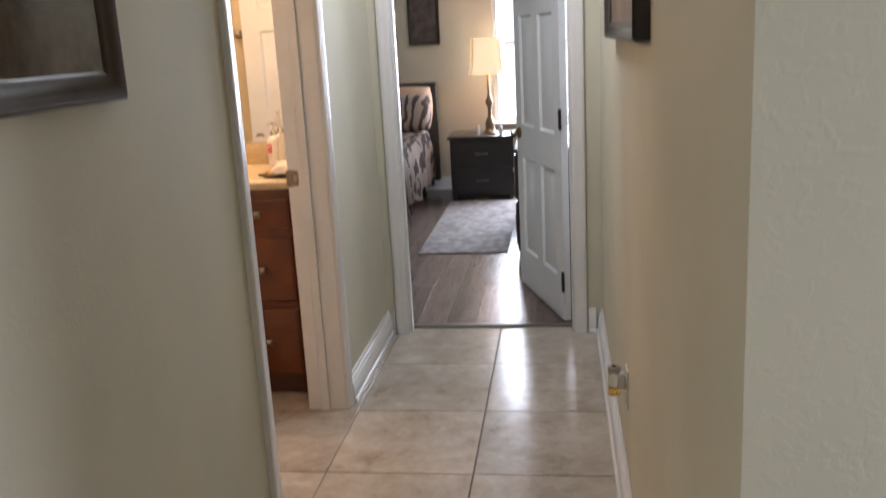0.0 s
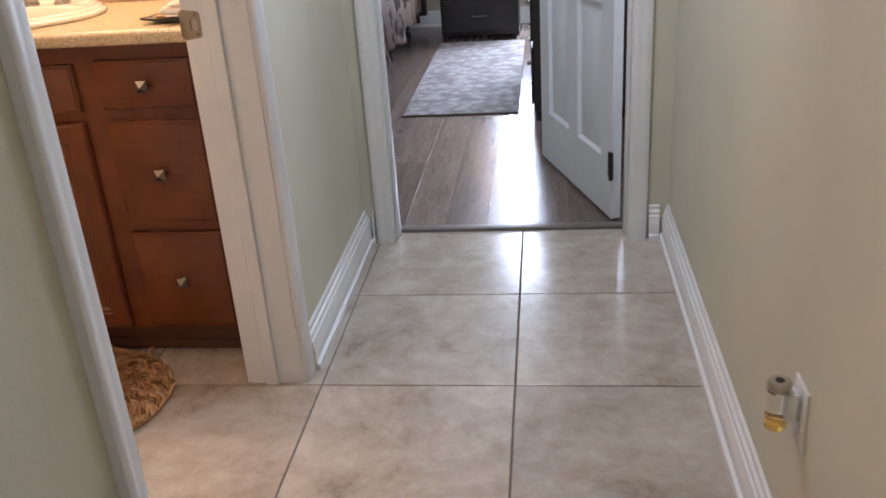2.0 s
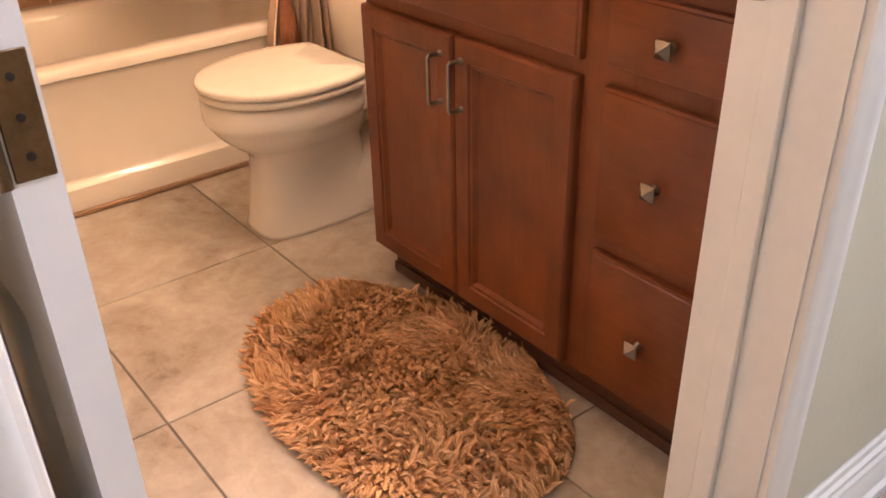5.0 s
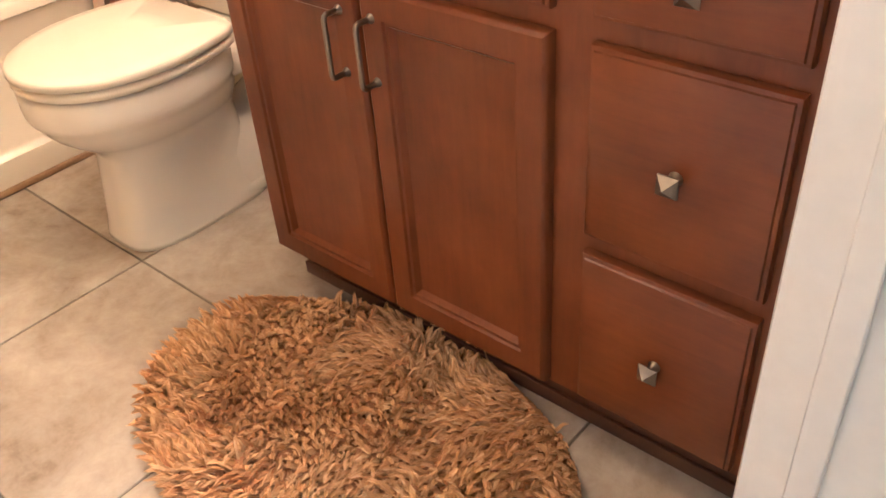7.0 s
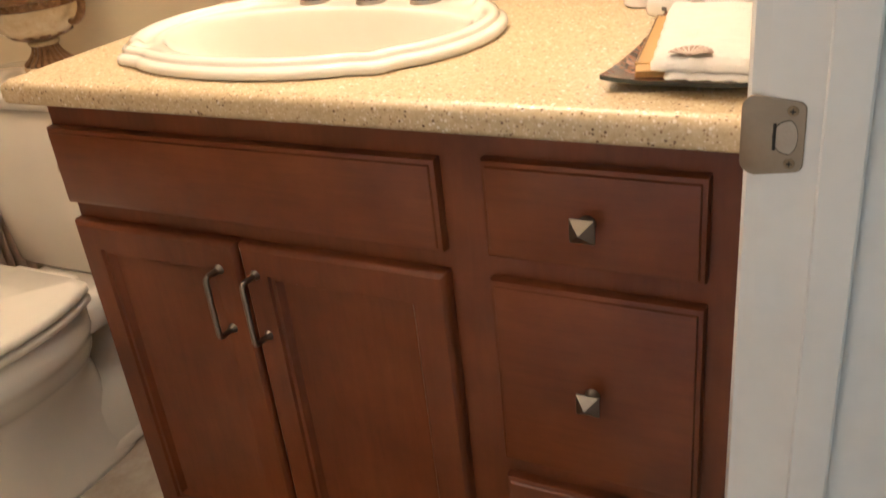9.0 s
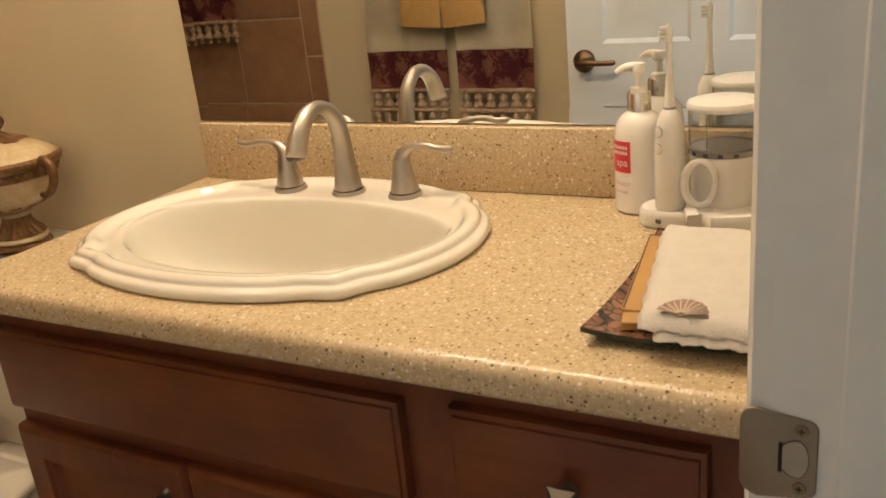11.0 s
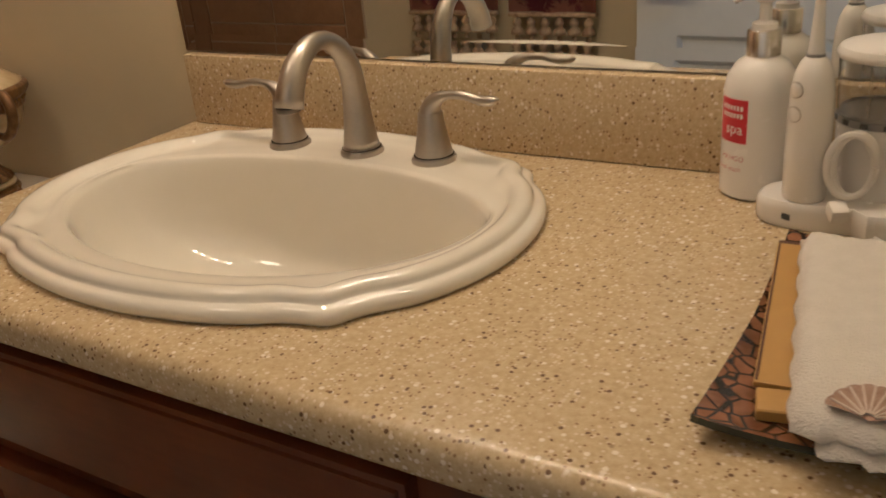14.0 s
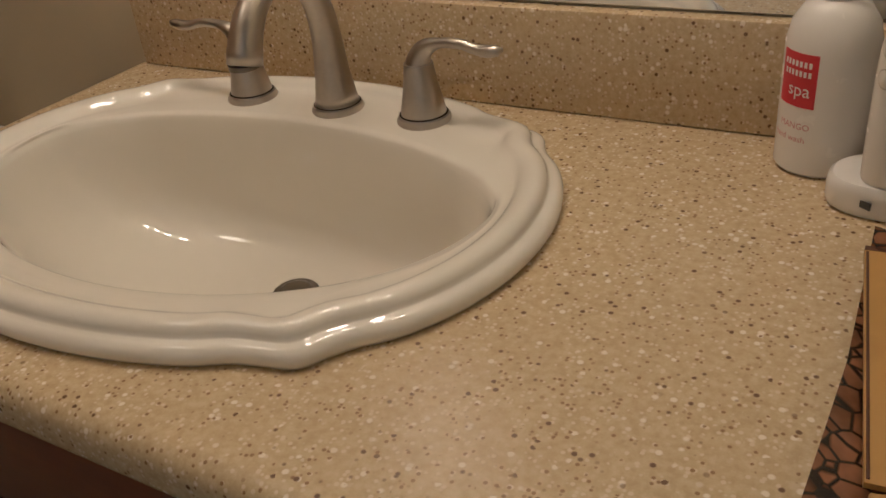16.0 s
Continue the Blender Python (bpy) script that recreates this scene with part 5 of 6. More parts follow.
# ---- curtain, rod, towels ----
def curtain():
    th = thing("shower_curtain", (-2.66, 4.22, 0.2), "champagne satin shower curtain gathered and tied back", "curtain")
    rows = []
    prof = [(1.96, 3.62, 4.36), (1.6, 3.70, 4.36), (1.25, 3.83, 4.365), (0.95, 3.98, 4.37), (0.78, 4.08, 4.36), (0.66, 4.155, 4.335), (0.6, 4.17, 4.33), (0.54, 4.16, 4.34), (0.45, 4.13, 4.36), (0.3, 4.10, 4.375), (0.16, 4.09, 4.38)]
    m = 96
    for z, ya, yb in prof:
        row = []
        for i in range(m + 1):
            u = i / m
            amp = 0.028 if z > 0.5 else 0.03
            x = -2.655 + amp * math.sin(u * 2 * math.pi * 9 + 0.6 * math.sin(z * 4)) + 0.012 * math.sin(u * 37 + z * 5)
            sag = -0.16 * (1 - u) ** 2 * max(0, (z - 0.6)) * (1 if z < 1.3 else 0.4)
            row.append((x, ya + (yb - ya) * u, z + sag))
        rows.append(row)
    fine = []
    for a, b in zip(rows, rows[1:]):
        for k in range(4):
            t = k / 4
            fine.append([tuple(p + (q - p) * t for p, q in zip(pa, pb)) for pa, pb in zip(a, b)])
    fine.append(rows[-1])
    part("cloth", grid_surface(fine), CURT, th, "", True)
    cord = [(-2.655 + 0.05 * math.cos(a), 4.25 + 0.098 * math.sin(a), 0.62 + 0.05 * math.sin(a)) for a in (2 * math.pi * k / 36 for k in range(37))]
    tie = part("tie_back", tube(cord, 0.011, 10), CURTB, th, "twisted copper tie-back cord", True)
    part("tassel", lathe([(0.0001, 0.0), (0.032, 0.0), (0.028, 0.07), (0.02, 0.13), (0.014, 0.15), (0.02, 0.165), (0.02, 0.185), (0.01, 0.2), (0.0001, 0.202)], (-2.60, 4.16, 0.36), 40, wave=lambda a, zz: 1 + 0.06 * math.cos(13 * a)), CURTB, tie, "copper tassel", True)
    part("tassel_cord", tube([(-2.60, 4.16, 0.56), (-2.605, 4.155, 0.6)], 0.006, 8), CURTB, tie)
    rod = thing("curtain_rod", (-2.66, 3.64, 1.985), "straight metal shower curtain rod", "curtain rod")
    part("pole", tube([(-2.66, 2.882, 1.985), (-2.66, 4.4, 1.985)], 0.0125, 16), NICKEL, rod)


curtain()


def tasselled_towel(name, xc, y, w, ztop, zbot, label, seed):
    th = thing(name, (xc, y, zbot), label, "towel", "towels on the bathroom wall")

    def sheet(x0, x1, z0, z1, yy, nx=24, nz=10):
        rows = []
        for j in range(nz + 1):
            z = z0 + (z1 - z0) * j / nz
            rows.append([(x0 + (x1 - x0) * i / nx, yy + 0.006 * math.sin(i * 0.5 + seed) + 0.003 * math.sin(z * 20 + i), z) for i in range(nx + 1)])
        b = grid_surface(rows)
        bmesh.ops.solidify(b, geom=b.faces[:], thickness=0.008)
        return b
    part("terry", sheet(xc - w / 2, xc + w / 2, zbot + 0.188, ztop, y), TOWELC, th, "cream terry", True)
    part("band", sheet(xc - w / 2 - 0.002, xc + w / 2 + 0.002, zbot + 0.062, zbot + 0.187, y + 0.004), BAND, th, "maroon patterned band", True)
    part("braid", box(xc - w / 2 - 0.003, xc + w / 2 + 0.003, y - 0.002, y + 0.018, zbot + 0.050, zbot + 0.0615, 0.004, 2), FRINGE, th)
    k = max(6, int(w / 0.042))
    for i in range(k):
        x = xc - w / 2 + w * (i + 0.5) / k
        part("tassel", lathe([(0.0001, -0.02), (0.008, -0.02), (0.007, -0.008), (0.0045, -0.003), (0.019, 0.0), (0.017, 0.012), (0.007, 0.022), (0.013, 0.028), (0.013, 0.037), (0.004, 0.046), (0.003, 0.0515), (0.0001, 0.052)], (x, y + 0.008, zbot), 14), FRINGE, th, "", True)


tasselled_towel("bath_towel", -2.302, 2.918, 0.305, 1.50, 0.725, "cream towel with a maroon damask band and tassels", 0.3)
tasselled_towel("bath_towel", -1.975, 2.918, 0.268, 1.50, 0.722, "cream towel with a maroon damask band and tassels", 1.9)
tasselled_towel("bath_towel", -3.15, 2.918, 0.30, 1.55, 0.985, "small cream towel with a maroon band on the tiled wall", 2.6)
for gx, tilt in ((-2.215, 4), (-2.055, -4)):
    b = box(-0.075, 0.075, 0.0, 0.022, 0.0, 0.42, 0.008, 2)
    bmesh.ops.transform(b, matrix=pose(gx, 2.945, 0.99, 0, tilt, 0), verts=b.verts)
    single("face_cloth", b, TOWELG, "gold terry cloth folded over the cream towels", "towel")
rail = thing("towel_rail", (-2.13, 2.92, 1.5), "brushed nickel towel rail on the bathroom wall", "towel rail")
part("bar", tube([(-2.5, 2.925, 1.505), (-1.76, 2.925, 1.505)], 0.009, 12), NICKEL, rail)
for rx in (-2.5, -1.76):
    part("bracket", box(rx - 0.02, rx + 0.02, 2.881, 2.935, 1.485, 1.525, 0.008, 2), NICKEL, rail)
rail = thing("towel_rail", (-3.15, 2.92, 1.555), "brushed nickel towel rail on the tiled wall", "towel rail")
part("bar", tube([(-3.36, 2.925, 1.555), (-2.94, 2.925, 1.555)], 0.009, 12), NICKEL, rail)
for rx in (-3.36, -2.94):
    part("bracket", box(rx - 0.02, rx + 0.02, 2.893, 2.935, 1.535, 1.575, 0.008, 2), NICKEL, rail)


# ---- shag rug ----
def shag_rug():
    cx, cy, ax, ay = -1.462, 3.722, 0.418, 0.268
    rot = radians(-2)
    th = thing("bath_rug", (cx, cy, 0), "oval rust-orange shag bath rug on the tiles", "rug")

    def inside(a, f):
        e = (abs(math.cos(a)) ** 2.25 + abs(math.sin(a)) ** 2.25) ** (-1 / 2.25)
        x, y = ax * f * e * math.cos(a), ay * f * e * math.sin(a)
        return cx + x * math.cos(rot) - y * math.sin(rot), cy + x * math.sin(rot) + y * math.cos(rot)
    rows = [[(*inside(2 * math.pi * k / 64, f), z) for k in range(64)] for f, z in ((1.0, 0.0005), (1.0, 0.006), (0.97, 0.011), (0.5, 0.012), (0.02, 0.012))]
    part("backing", grid_surface(rows, True, None, True, True), SHAGBASE, th, "", True)
    rng = random.Random(7)
    verts, faces = [], []
    locks = {}
    for _ in range(46000):
        f, a = math.sqrt(rng.random()), rng.random() * 2 * math.pi
        x, y = inside(a, f)
        cell = (math.floor(x / 0.0125 + 0.5 * math.sin(y * 70)), math.floor(y / 0.0125 + 0.4 * math.sin(x * 60)))
        if cell not in locks:
            locks[cell] = (x, y, noise.noise((x * 6, y * 6, 0.3)) * 2.3 + rng.gauss(0, 0.45), noise.noise((x * 6, y * 6, 7.7)) * 2.3 + rng.gauss(0, 0.45) - 0.35, 0.8 + 0.4 * rng.random())
        lx, ly, dx, dy, tall = locks[cell]
        edge = 0.4 * f ** 6
        dx, dy = dx + edge * math.cos(a), dy + edge * math.sin(a)
        ln = (0.0215 + 0.008 * rng.random()) * tall
        base = Vector((x, y, 0.008))
        lean = Vector((dx, dy, 0.8)).normalized()
        tip = Vector((lx + (x - lx) * 0.3, ly + (y - ly) * 0.3, 0.008)) + lean * ln * 1.15
        mid = base.lerp(tip, 0.5) + Vector((0, 0, ln * 0.22))
        side = lean.cross(Vector((rng.gauss(0, 1), rng.gauss(0, 1), 0.3))).normalized() * (0.0014 + 0.0011 * rng.random())
        i = len(verts)
        verts += [base - side, base + side, mid + side, mid - side, tip]
        faces += [(i, i + 1, i + 2, i + 3), (i + 3, i + 2, i + 4)]
    o0 = Vector((cx, cy, 0))
    me = bpy.data.meshes.new("shag_fur")
    me.from_pydata([tuple(v - o0) for v in verts], [], faces)
    me.materials.append(SHAG)
    o = new("shag_fur", me)
    o.parent = th
    tagged(o, "long rust-orange pile", kind="stuff")


shag_rug()

# ---- hall things ----
def framed_picture(name, lo, hi, axis, at, out, label, frame_w, frame_d, art, mat_w=0.0, frame_mat=None):
    """A framed picture on a wall: lo and hi are (along, z) of its outline; out is the wall's facing."""
    th = thing(name, (at, (lo[0] + hi[0]) / 2, lo[1]) if axis == "x" else ((lo[0] + hi[0]) / 2, at, lo[1]), label, "picture", "pictures in the " + name.split("_")[0])

    def P(u, d, z):
        return (at + out * d, u, z) if axis == "x" else (u, at + out * d, z)

    def loop(inset, d):
        return [P(u, d, z) for u, z in ((lo[0] + inset, lo[1] + inset), (hi[0] - inset, lo[1] + inset), (hi[0] - inset, hi[1] - inset), (lo[0] + inset, hi[1] - inset))]
    rows = [loop(0, 0.001), loop(0, frame_d * 0.8), loop(frame_w * 0.12, frame_d), loop(frame_w * 0.4, frame_d * 0.92), loop(frame_w * 0.55, frame_d * 0.7), loop(frame_w * 0.85, frame_d * 0.62), loop(frame_w, frame_d * 0.45), loop(frame_w, 0.001)]
    part("frame", grid_surface(rows, True), frame_mat or BLACKF, th)
    part("print", grid_surface([loop(frame_w + mat_w, frame_d * 0.42), loop(frame_w + mat_w, 0.003)], True, None, True, True), art, th)
    if mat_w:
        part("mount", grid_surface([loop(frame_w * 0.98, frame_d * 0.4), loop(frame_w + mat_w, frame_d * 0.4)], True), MATB, th)
    return th


framed_picture("hall_picture", (1.62, 1.335), (2.30, 2.0), "x", XL, 1, "dark framed brown print under glass on the hall wall", 0.055, 0.03, ART1)
framed_picture("hall_picture", (2.505, 1.39), (3.62, 2.0), "x", XR, -1, "dark and gilt framed sepia picture on the hall wall", 0.05, 0.036, ART2, frame_mat=BLACKF)


def outlet_and_freshener():
    y, z, x = 3.15, 0.375, XR
    th = thing("wall_outlet", (x, y, z - 0.058), "white electrical outlet with a cover plate", "outlet")
    loops = [[(x - d, a, b) for a, b in ((y - 0.035 + i, z - 0.057 + i), (y + 0.035 - i, z - 0.057 + i), (y + 0.035 - i, z + 0.057 - i), (y - 0.035 + i, z + 0.057 - i))] for i, d in ((0, 0.0005), (0, 0.003), (0.004, 0.0055))]
    part("cover_plate", grid_surface(loops, True, None, True, True), WHITEP, th)
    for dz in (0.02, -0.02):
        part("socket", box(x - 0.0075, x - 0.0056, y - 0.016, y + 0.016, z + dz - 0.014, z + dz + 0.014, 0.004, 2), WHITEP, th)
    af = thing("plug_in_air_freshener", (x - 0.036, y, 0.348), "plug-in air freshener with amber oil in a clear bottle", "air freshener")
    part("plug_body", box(x - 0.032, x - 0.008, y - 0.017, y + 0.017, 0.366, 0.42, 0.007, 3), WHITEP, af)
    fx, fy = x - 0.039, y
    part("warmer_cap", lathe([(0.0001, 0.4235), (0.0185, 0.4235), (0.0198, 0.426), (0.0198, 0.4345), (0.017, 0.439), (0.0001, 0.439)], (fx, fy, 0), 28), NICKEL, af, "grey vented cap")
    part("cap_vent", lathe([(0.0001, 0.4392), (0.0075, 0.4392), (0.0068, 0.4405), (0.0001, 0.4405)], (fx, fy, 0), 18), DARKHOLE, af)
    part("oil_bottle", lathe([(0.0001, 0.350), (0.0175, 0.350), (0.0185, 0.354), (0.0192, 0.405), (0.0185, 0.420), (0.0001, 0.4232)], (fx, fy, 0), 28), CLEAR, af, "clear oil bottle")
    part("oil", lathe([(0.0001, 0.3525), (0.0168, 0.3525), (0.0178, 0.356), (0.0178, 0.370), (0.0001, 0.3702)], (fx, fy, 0), 28), GELM, af, "amber oil")


outlet_and_freshener()

# ---- bedroom ----
window = thing("window_1", (0.11, 8.99, 0.62), "white framed bedroom window with bright daylight", "window", kind="structure")
bm = box(-0.44, -0.405, 8.95, 9.03, 0.62, 2.05)
box(0.625, 0.66, 8.95, 9.03, 0.62, 2.05, bm=bm)
box(-0.405, 0.625, 8.95, 9.03, 0.62, 0.66, bm=bm)
box(-0.405, 0.625, 8.95, 9.03, 2.01, 2.05, bm=bm)
box(-0.405, 0.625, 8.97, 9.01, 1.32, 1.355, bm=bm)
part("window_frame", bm, TRIM, window)
part("window_sill", box(-0.48, 0.70, 8.875, 8.955, 0.595, 0.618, 0.004, 2), TRIM, window)
pane = part("pane", box(-0.405, 0.625, 8.988, 8.992, 0.66, 2.01), glass_mat("window_glass"), window)
pane.visible_shadow = False

ns = thing("nightstand", (-0.53, 8.55, 0), "espresso brown nightstand with two drawers beside the bed", "nightstand")
part("body", box(-0.81, -0.25, 8.33, 8.78, 0.03, 0.535, 0.003, 1), ESPRESSO, ns)
part("top", box(-0.83, -0.23, 8.31, 8.79, 0.536, 0.562, 0.004, 2), ESPRESSO, ns)
for z0, z1 in ((0.06, 0.28), (0.30, 0.52)):
    d = part("drawer_front", box(-0.79, -0.27, 8.316, 8.329, z0, z1, 0.003, 1), ESPRESSO, ns)
    part("handle", tube([(-0.58, 8.315, (z0 + z1) / 2), (-0.58, 8.295, (z0 + z1) / 2), (-0.48, 8.295, (z0 + z1) / 2), (-0.48, 8.315, (z0 + z1) / 2)], 0.005, 8), PEWTER, d)
for lx in (-0.79, -0.28):
    for ly in (8.35, 8.75):
        part("leg", box(lx - 0.015, lx + 0.015, ly - 0.015, ly + 0.015, 0, 0.03), ESPRESSO, ns)

lamp = thing("table_lamp", (-0.46, 8.52, 0.5625), "brass table lamp with a lit cream fabric shade", "table lamp")
LX, LY, LZ = -0.46, 8.52, 0.5625
part("stem", lathe([(0.0001, 0), (0.07, 0), (0.07, 0.012), (0.05, 0.02), (0.04, 0.05), (0.045, 0.09), (0.03, 0.13), (0.016, 0.16), (0.016, 0.23), (0.032, 0.26), (0.036, 0.29), (0.02, 0.32), (0.012, 0.35), (0.012, 0.52), (0.006, 0.53), (0.006, 0.62), (0.0001, 0.621)], (LX, LY, LZ), 28), LAMPB, lamp, "turned antique brass stem", True)
rows = [[(LX + r * math.copysign(abs(math.cos(a)) ** 0.6, math.cos(a)), LY + r * math.copysign(abs(math.sin(a)) ** 0.6, math.sin(a)), LZ + z) for a in (2 * math.pi * k / 40 for k in range(40))] for r, z in ((0.168, 0.53), (0.152, 0.6), (0.143, 0.7), (0.138, 0.83))]
sh = part("shade", grid_surface(rows, True), SHADE, lamp, "flared cream lampshade glowing warmly", True)
for k in (5, 15, 25, 35):
    part("rib", tube([Vector(r[k]) + Vector((0.002 * math.cos(2 * math.pi * k / 40), 0.002 * math.sin(2 * math.pi * k / 40), 0)) for r in rows], 0.003, 6), LAMPB, sh, "dark shade rib")
for i, (ox, c) in enumerate(((-0.56, WHITEP), (-0.36, WHITEP))):
    th = thing("pill_bottle", (ox, 8.42, 0.5625), "small white bottle on the nightstand", "bottle")
    part("bottle", lathe([(0.0001, 0), (0.018, 0), (0.018, 0.055), (0.012, 0.062), (0.0001, 0.062)], (ox, 8.42, 0.5625), 18), c, th)
    part("cap", lathe([(0.0001, 0.062), (0.015, 0.062), (0.015, 0.08), (0.0001, 0.08)], (ox, 8.42, 0.5625), 18), INKW, th)

chest = thing("dresser", (0.15, 6.75, 0), "dark espresso dresser standing behind the open door", "dresser")
part("body", box(-0.12, 0.42, 6.17, 7.45, 0.05, 0.69, 0.003, 1), ESPRESSO, chest)
part("top", box(-0.135, 0.43, 6.155, 7.465, 0.691, 0.715, 0.004, 2), ESPRESSO, chest)
for z0, z1 in ((0.08, 0.36), (0.39, 0.67)):
    for y0 in (6.2, 6.82):
        d = part("drawer_front", box(-0.133, -0.1205, y0, y0 + 0.6, z0, z1, 0.003, 1), ESPRESSO, chest)
        part("knob", tube([(-0.134, y0 + 0.3, (z0 + z1) / 2), (-0.158, y0 + 0.3, (z0 + z1) / 2)], [0.007, 0.013], 12), NICKEL, d)
for lx in (-0.09, 0.39):
    for ly in (6.2, 7.42):
        part("leg", box(lx - 0.02, lx + 0.02, ly - 0.02, ly + 0.02, 0, 0.05), ESPRESSO, chest)
b = box(-0.1, 0.1, -0.14, 0.14, 0, 0.012, 0.002, 1)
bmesh.ops.transform(b, matrix=pose(0.0, 6.42, 0.7155, 0, 0, 12), verts=b.verts)
single("paper_stack", b, WHITEP, "white papers lying on the dark dresser", "papers")

# bed
bed = thing("bed", (-1.9, 7.9, 0), "bed with a brown and white printed comforter", "bed")
part("headboard", box(-2.85, -0.975, 8.83, 8.89, 0.1, 1.02, 0.015, 3), BLACKF, bed, "black headboard")
part("box_spring", box(-2.8, -1.06, 6.95, 8.82, 0.16, 0.36, 0.02, 3), SHEET, bed, "white fabric box spring")
part("mattress", box(-2.8, -1.05, 6.95, 8.82, 0.365, 0.58, 0.05, 4), SHEET, bed)
for lx in (-1.10, -2.7):
    for ly in (7.05, 7.75, 8.6):
        part("leg", lathe([(0.0001, 0), (0.022, 0), (0.022, 0.03), (0.012, 0.04), (0.012, 0.16), (0.0001, 0.16)], (lx, ly, 0), 14), BLACKM, bed, "black caster leg")
rows = []
for j in range(61):
    y = 6.86 + (8.45 - 6.86) * j / 60
    row = []
    for i in range(81):
        u = i / 80
        if u < 0.7:
            x = -2.82 + (1.80) * u / 0.7
            z = 0.615 + 0.012 * noise.noise((x * 3, y * 3, 1))
            if u > 0.62:
                z -= 0.02 * ((u - 0.62) / 0.08) ** 2
        else:
            t = (u - 0.7) / 0.3
            fold = math.sin(y * 26 + 1.5 * math.sin(y * 7)) * 0.028 * t
            x = -1.02 + 0.045 * math.sin(min(1, t * 2) * math.pi / 2) + fold
            z = 0.595 - 0.41 * t + 0.03 * math.sin(y * 9)* t
        row.append((x, y, z))
    rows.append(row)
bm = grid_surface(rows)
bmesh.ops.solidify(bm, geom=bm.faces[:], thickness=0.02)
single("comforter", bm, COMFORTER, "brown and white zebra-patterned comforter draping over the bed side", "comforter", smooth=True)


def pillow(x, y, z, w, h, t, tilt, material, label):
    rows = []
    n = 20
    for j in range(n + 1):
        v = -1 + 2 * j / n
        rows.append([(w / 2 * u * (1 - 0.08 * v * v), t / 2 * ((1 - u ** 4) * (1 - v ** 4)) ** 0.5, h / 2 * v * (1 - 0.08 * u * u)) for u in (-1 + 2 * i / n for i in range(n + 1))])
    b = grid_surface(rows)
    grid_surface([[(p[0], -p[1], p[2]) for p in r] for r in rows], False, b)
    bmesh.ops.remove_doubles(b, verts=b.verts, dist=0.0005)
    bmesh.ops.transform(b, matrix=pose(x, y, z, tilt, 0, 0), verts=b.verts)
    single("pillow", b, material, label, "pillow", group="pillows on the bed", smooth=True)


pillow(-1.32, 8.66, 0.80, 0.66, 0.42, 0.18, -18, PILLOW, "tan pillow leaning on the headboard")
pillow(-1.28, 8.48, 0.77, 0.6, 0.36, 0.16, -24, COMFORTER, "printed pillow in front of the tan one")
pillow(-2.1, 8.62, 0.80, 0.66, 0.42, 0.18, -18, PILLOW, "tan pillow leaning on the headboard")

framed_picture("bedroom_picture", (-1.215, 1.36), (-0.925, 1.85), "y", 8.93, -1, "dark framed print on the bedroom wall", 0.03, 0.03, ART3)
framed_picture("bedroom_picture", (-1.62, 1.36), (-1.33, 1.85), "y", 8.93, -1, "dark framed print on the bedroom wall", 0.03, 0.03, ART3)


def runner():
    th = thing("runner_rug", (-0.51, 7.3, 0), "grey patterned runner rug on the bedroom planks", "rug")
    part("rug_body", box(-0.81, -0.205, 6.33, 8.2, 0.0012, 0.011, 0.003, 2), RUNNER, th)
    bm = box(-0.815, -0.2, 6.322, 6.3295, 0.001, 0.009, 0.002, 1)
    part("binding", bm, KICK, th, "dark bound edge")


runner()

# ---- pieces: tiles and planks ----
PITCH, GAP = 0.505, 0.0046


def tile_mesh(w, d, h, r, name, material, upright=False):
    bm = bmesh.new()
    loops = [[(a, b, z) for a, b in ((-w / 2 + i, -d / 2 + i), (w / 2 - i, -d / 2 + i), (w / 2 - i, d / 2 - i), (-w / 2 + i, d / 2 - i))] for i, z in ((0, 0), (0, h - r), (r * 0.35, h - r * 0.3), (r, h))]
    grid_surface(loops, True, bm, False, True)
    if upright:
        for v in bm.verts:
            v.co = Vector((v.co.x, v.co.z, v.co.y))
    return finish(bm, name, material, False, None)


cache = {}


def lay_tiles(x0, x1, y0, y1, parent):
    """Full and cut tiles on the common grid inside a rectangle."""
    i0, i1 = math.floor((x0 + 0.15) / PITCH), math.ceil((x1 + 0.15) / PITCH)
    j0, j1 = math.floor((y0 - 3.8) / PITCH), math.ceil((y1 - 3.8) / PITCH)
    for i in range(i0, i1):
        for j in range(j0, j1):
            a0, a1 = max(-0.15 + i * PITCH + GAP / 2, x0), min(-0.15 + (i + 1) * PITCH - GAP / 2, x1)
            b0, b1 = max(3.8 + j * PITCH + GAP / 2, y0), min(3.8 + (j + 1) * PITCH - GAP / 2, y1)
            if a1 - a0 < 0.012 or b1 - b0 < 0.012:
                continue
            key = (round(a1 - a0, 3), round(b1 - b0, 3))
            if key not in cache:
                cache[key] = tile_mesh(a1 - a0, b1 - b0, 0.0055, 0.0016, "floor_tile", TILE)
            piece("floor_tile", cache[key], ((a0 + a1) / 2, (b0 + b1) / 2, -0.0055), parent)


lay_tiles(-2.67, XR + 0.05, 3.8 - 2 * PITCH + GAP / 2, YE1 - 0.046, floor)
lay_tiles(XL - 0.05, 2.6, -1.5, 3.8 - 2 * PITCH - GAP / 2, floor)

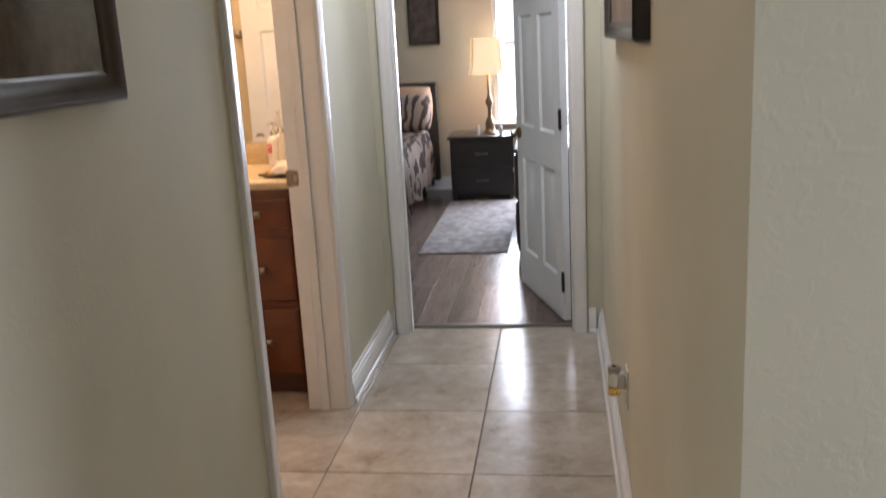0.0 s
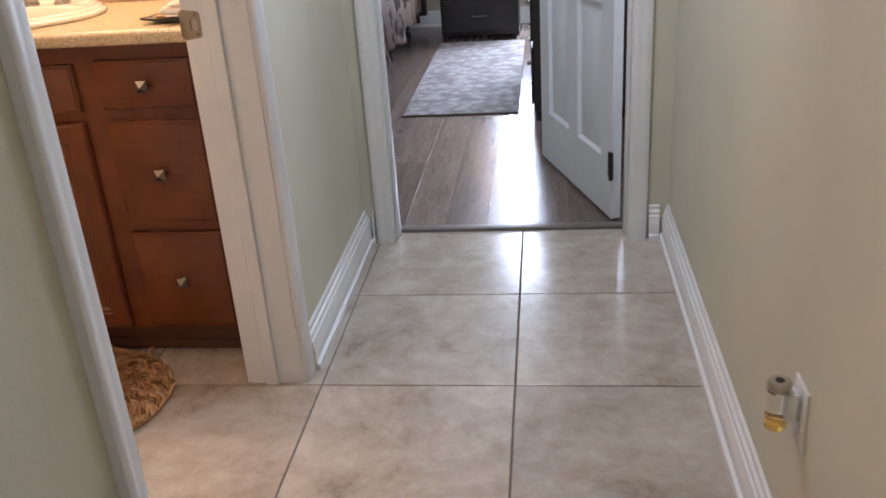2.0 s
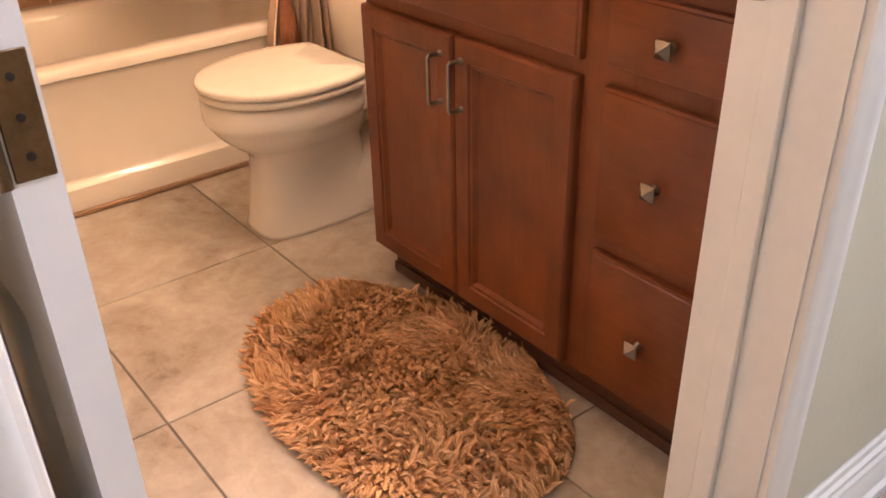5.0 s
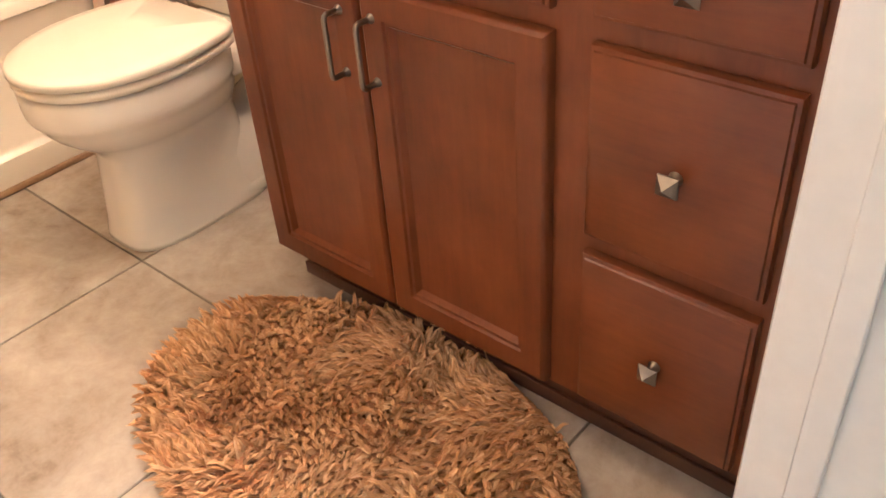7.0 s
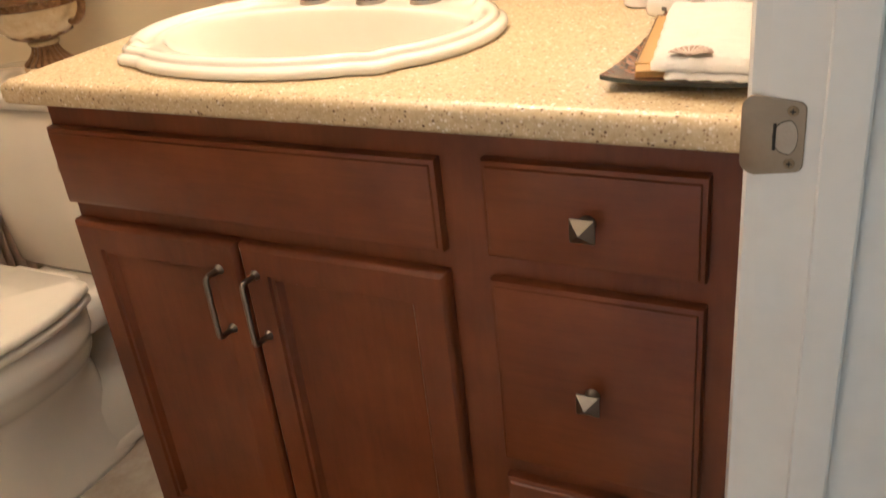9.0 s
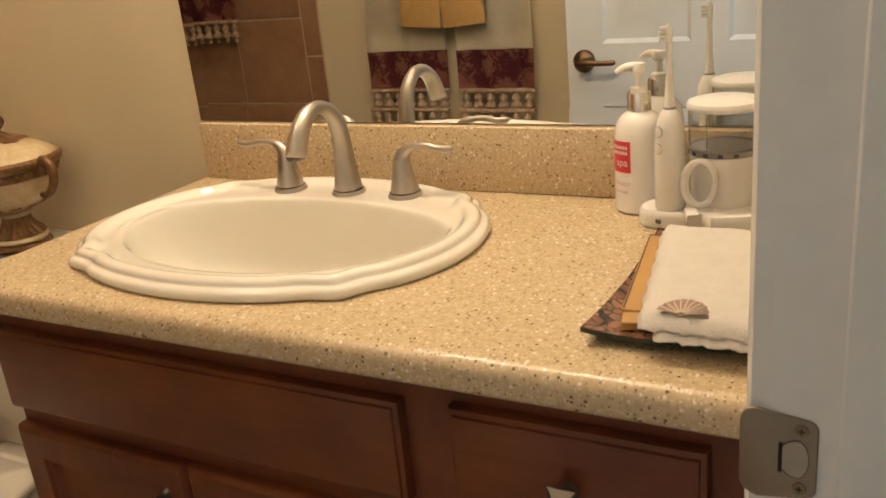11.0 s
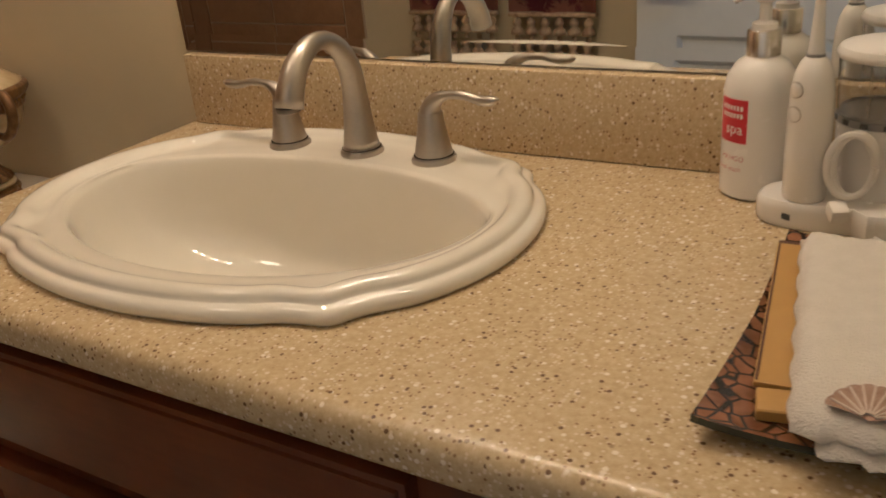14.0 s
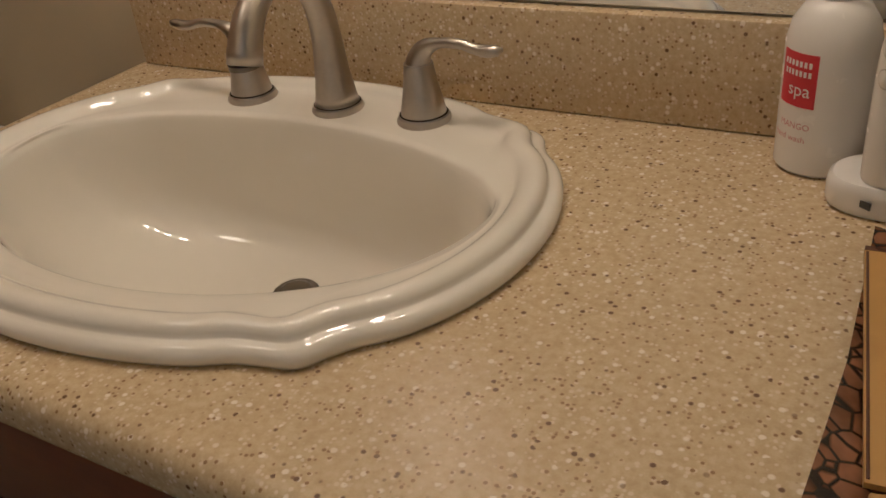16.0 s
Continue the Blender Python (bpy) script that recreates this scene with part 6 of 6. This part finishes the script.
# bedroom planks run away from the door
rng = random.Random(3)
W = 0.152
pl = {}
x = -1.35
while x < 1.35:
    y = YE1 - rng.random() * 1.0
    while y < 8.93:
        ln = rng.choice((0.9, 1.2, 1.2, 1.5))
        ya, yb = max(y, YE1 - 0.004), min(y + ln, 8.93)
        if yb - ya > 0.05:
            key = round(yb - ya, 2)
            if key not in pl:
                pl[key] = tile_mesh(W - 0.0008, key - 0.0008, 0.004, 0.0003, "plank", PLANK)
            piece("plank", pl[key], (x + W / 2, ya + key / 2, -0.004), bed_floor)
        y += ln
    x += W
single("floor_bedroom_sides", box(-3.7, -1.352, YE1, 8.93, -0.004, 0.0, 0, 1, box(x + 0.002, 2.3, YE1, 8.93, -0.004, 0.0)), PLANK, "grey-brown plank floor under the bed and along the wall", "floor", "structure")

# brown wall tiles round the bathtub
def wall_tiles(name, axis, at, out, joints, z0, ztop, trim_at=None):
    """Tiled skin on a wall: joints are places along the wall."""
    a, b = joints[0], joints[-1]
    bm = box(min(a, b), max(a, b), min(at, at + out * 0.0074), max(at, at + out * 0.0074), z0, ztop) if axis == "y" else box(min(at, at + out * 0.0074), max(at, at + out * 0.0074), min(a, b), max(a, b), z0, ztop)
    skin = single(name, bm, PALE_GROUT, "brown stone-look wall tiles round the bathtub with pale grout", "wall tiles", "structure", smooth=False)
    zs = [z0 + 0.001, 0.728, 1.038, 1.348, 1.658, 1.968, ztop - 0.001]
    for p, q in zip(joints, joints[1:]):
        lev = zs if abs(q - p) > 0.1 else [z0 + 0.001, 0.58, 0.90, 1.22, 1.54, 1.86, ztop - 0.001]
        for s, t in zip(lev, lev[1:]):
            w, h = abs(q - p) - 0.006, t - s - 0.006
            key = (axis, out, round(w, 3), round(h, 3))
            if key not in cache:
                me = tile_mesh(w, h, 0.007, 0.0015, "wall_tile", BROWN_TILE, True)
                turn = Matrix.Rotation(0 if (axis == "y" and out > 0) else math.pi if axis == "y" else (-math.pi / 2 if out > 0 else math.pi / 2), 4, "Z")
                me.transform(turn)
                cache[key] = me
            m_, zc = (p + q) / 2, (s + t) / 2
            piece("wall_tile", cache[key], (m_, at + out * 0.0045, zc) if axis == "y" else (at + out * 0.0045, m_, zc), skin)


wall_tiles("wall_tile_south", "y", 2.88, 1, [-3.448, -3.36, -3.05, -2.74, -2.665], 0.41, 2.1)
wall_tiles("wall_tile_north", "y", 4.41, -1, [-3.448, -3.36, -3.05, -2.74, -2.665], 0.41, 2.1)
wall_tiles("wall_tile_west", "x", -3.45, 1, [2.892, 3.10, 3.41, 3.72, 4.03, 4.34, 4.398], 0.41, 2.1)
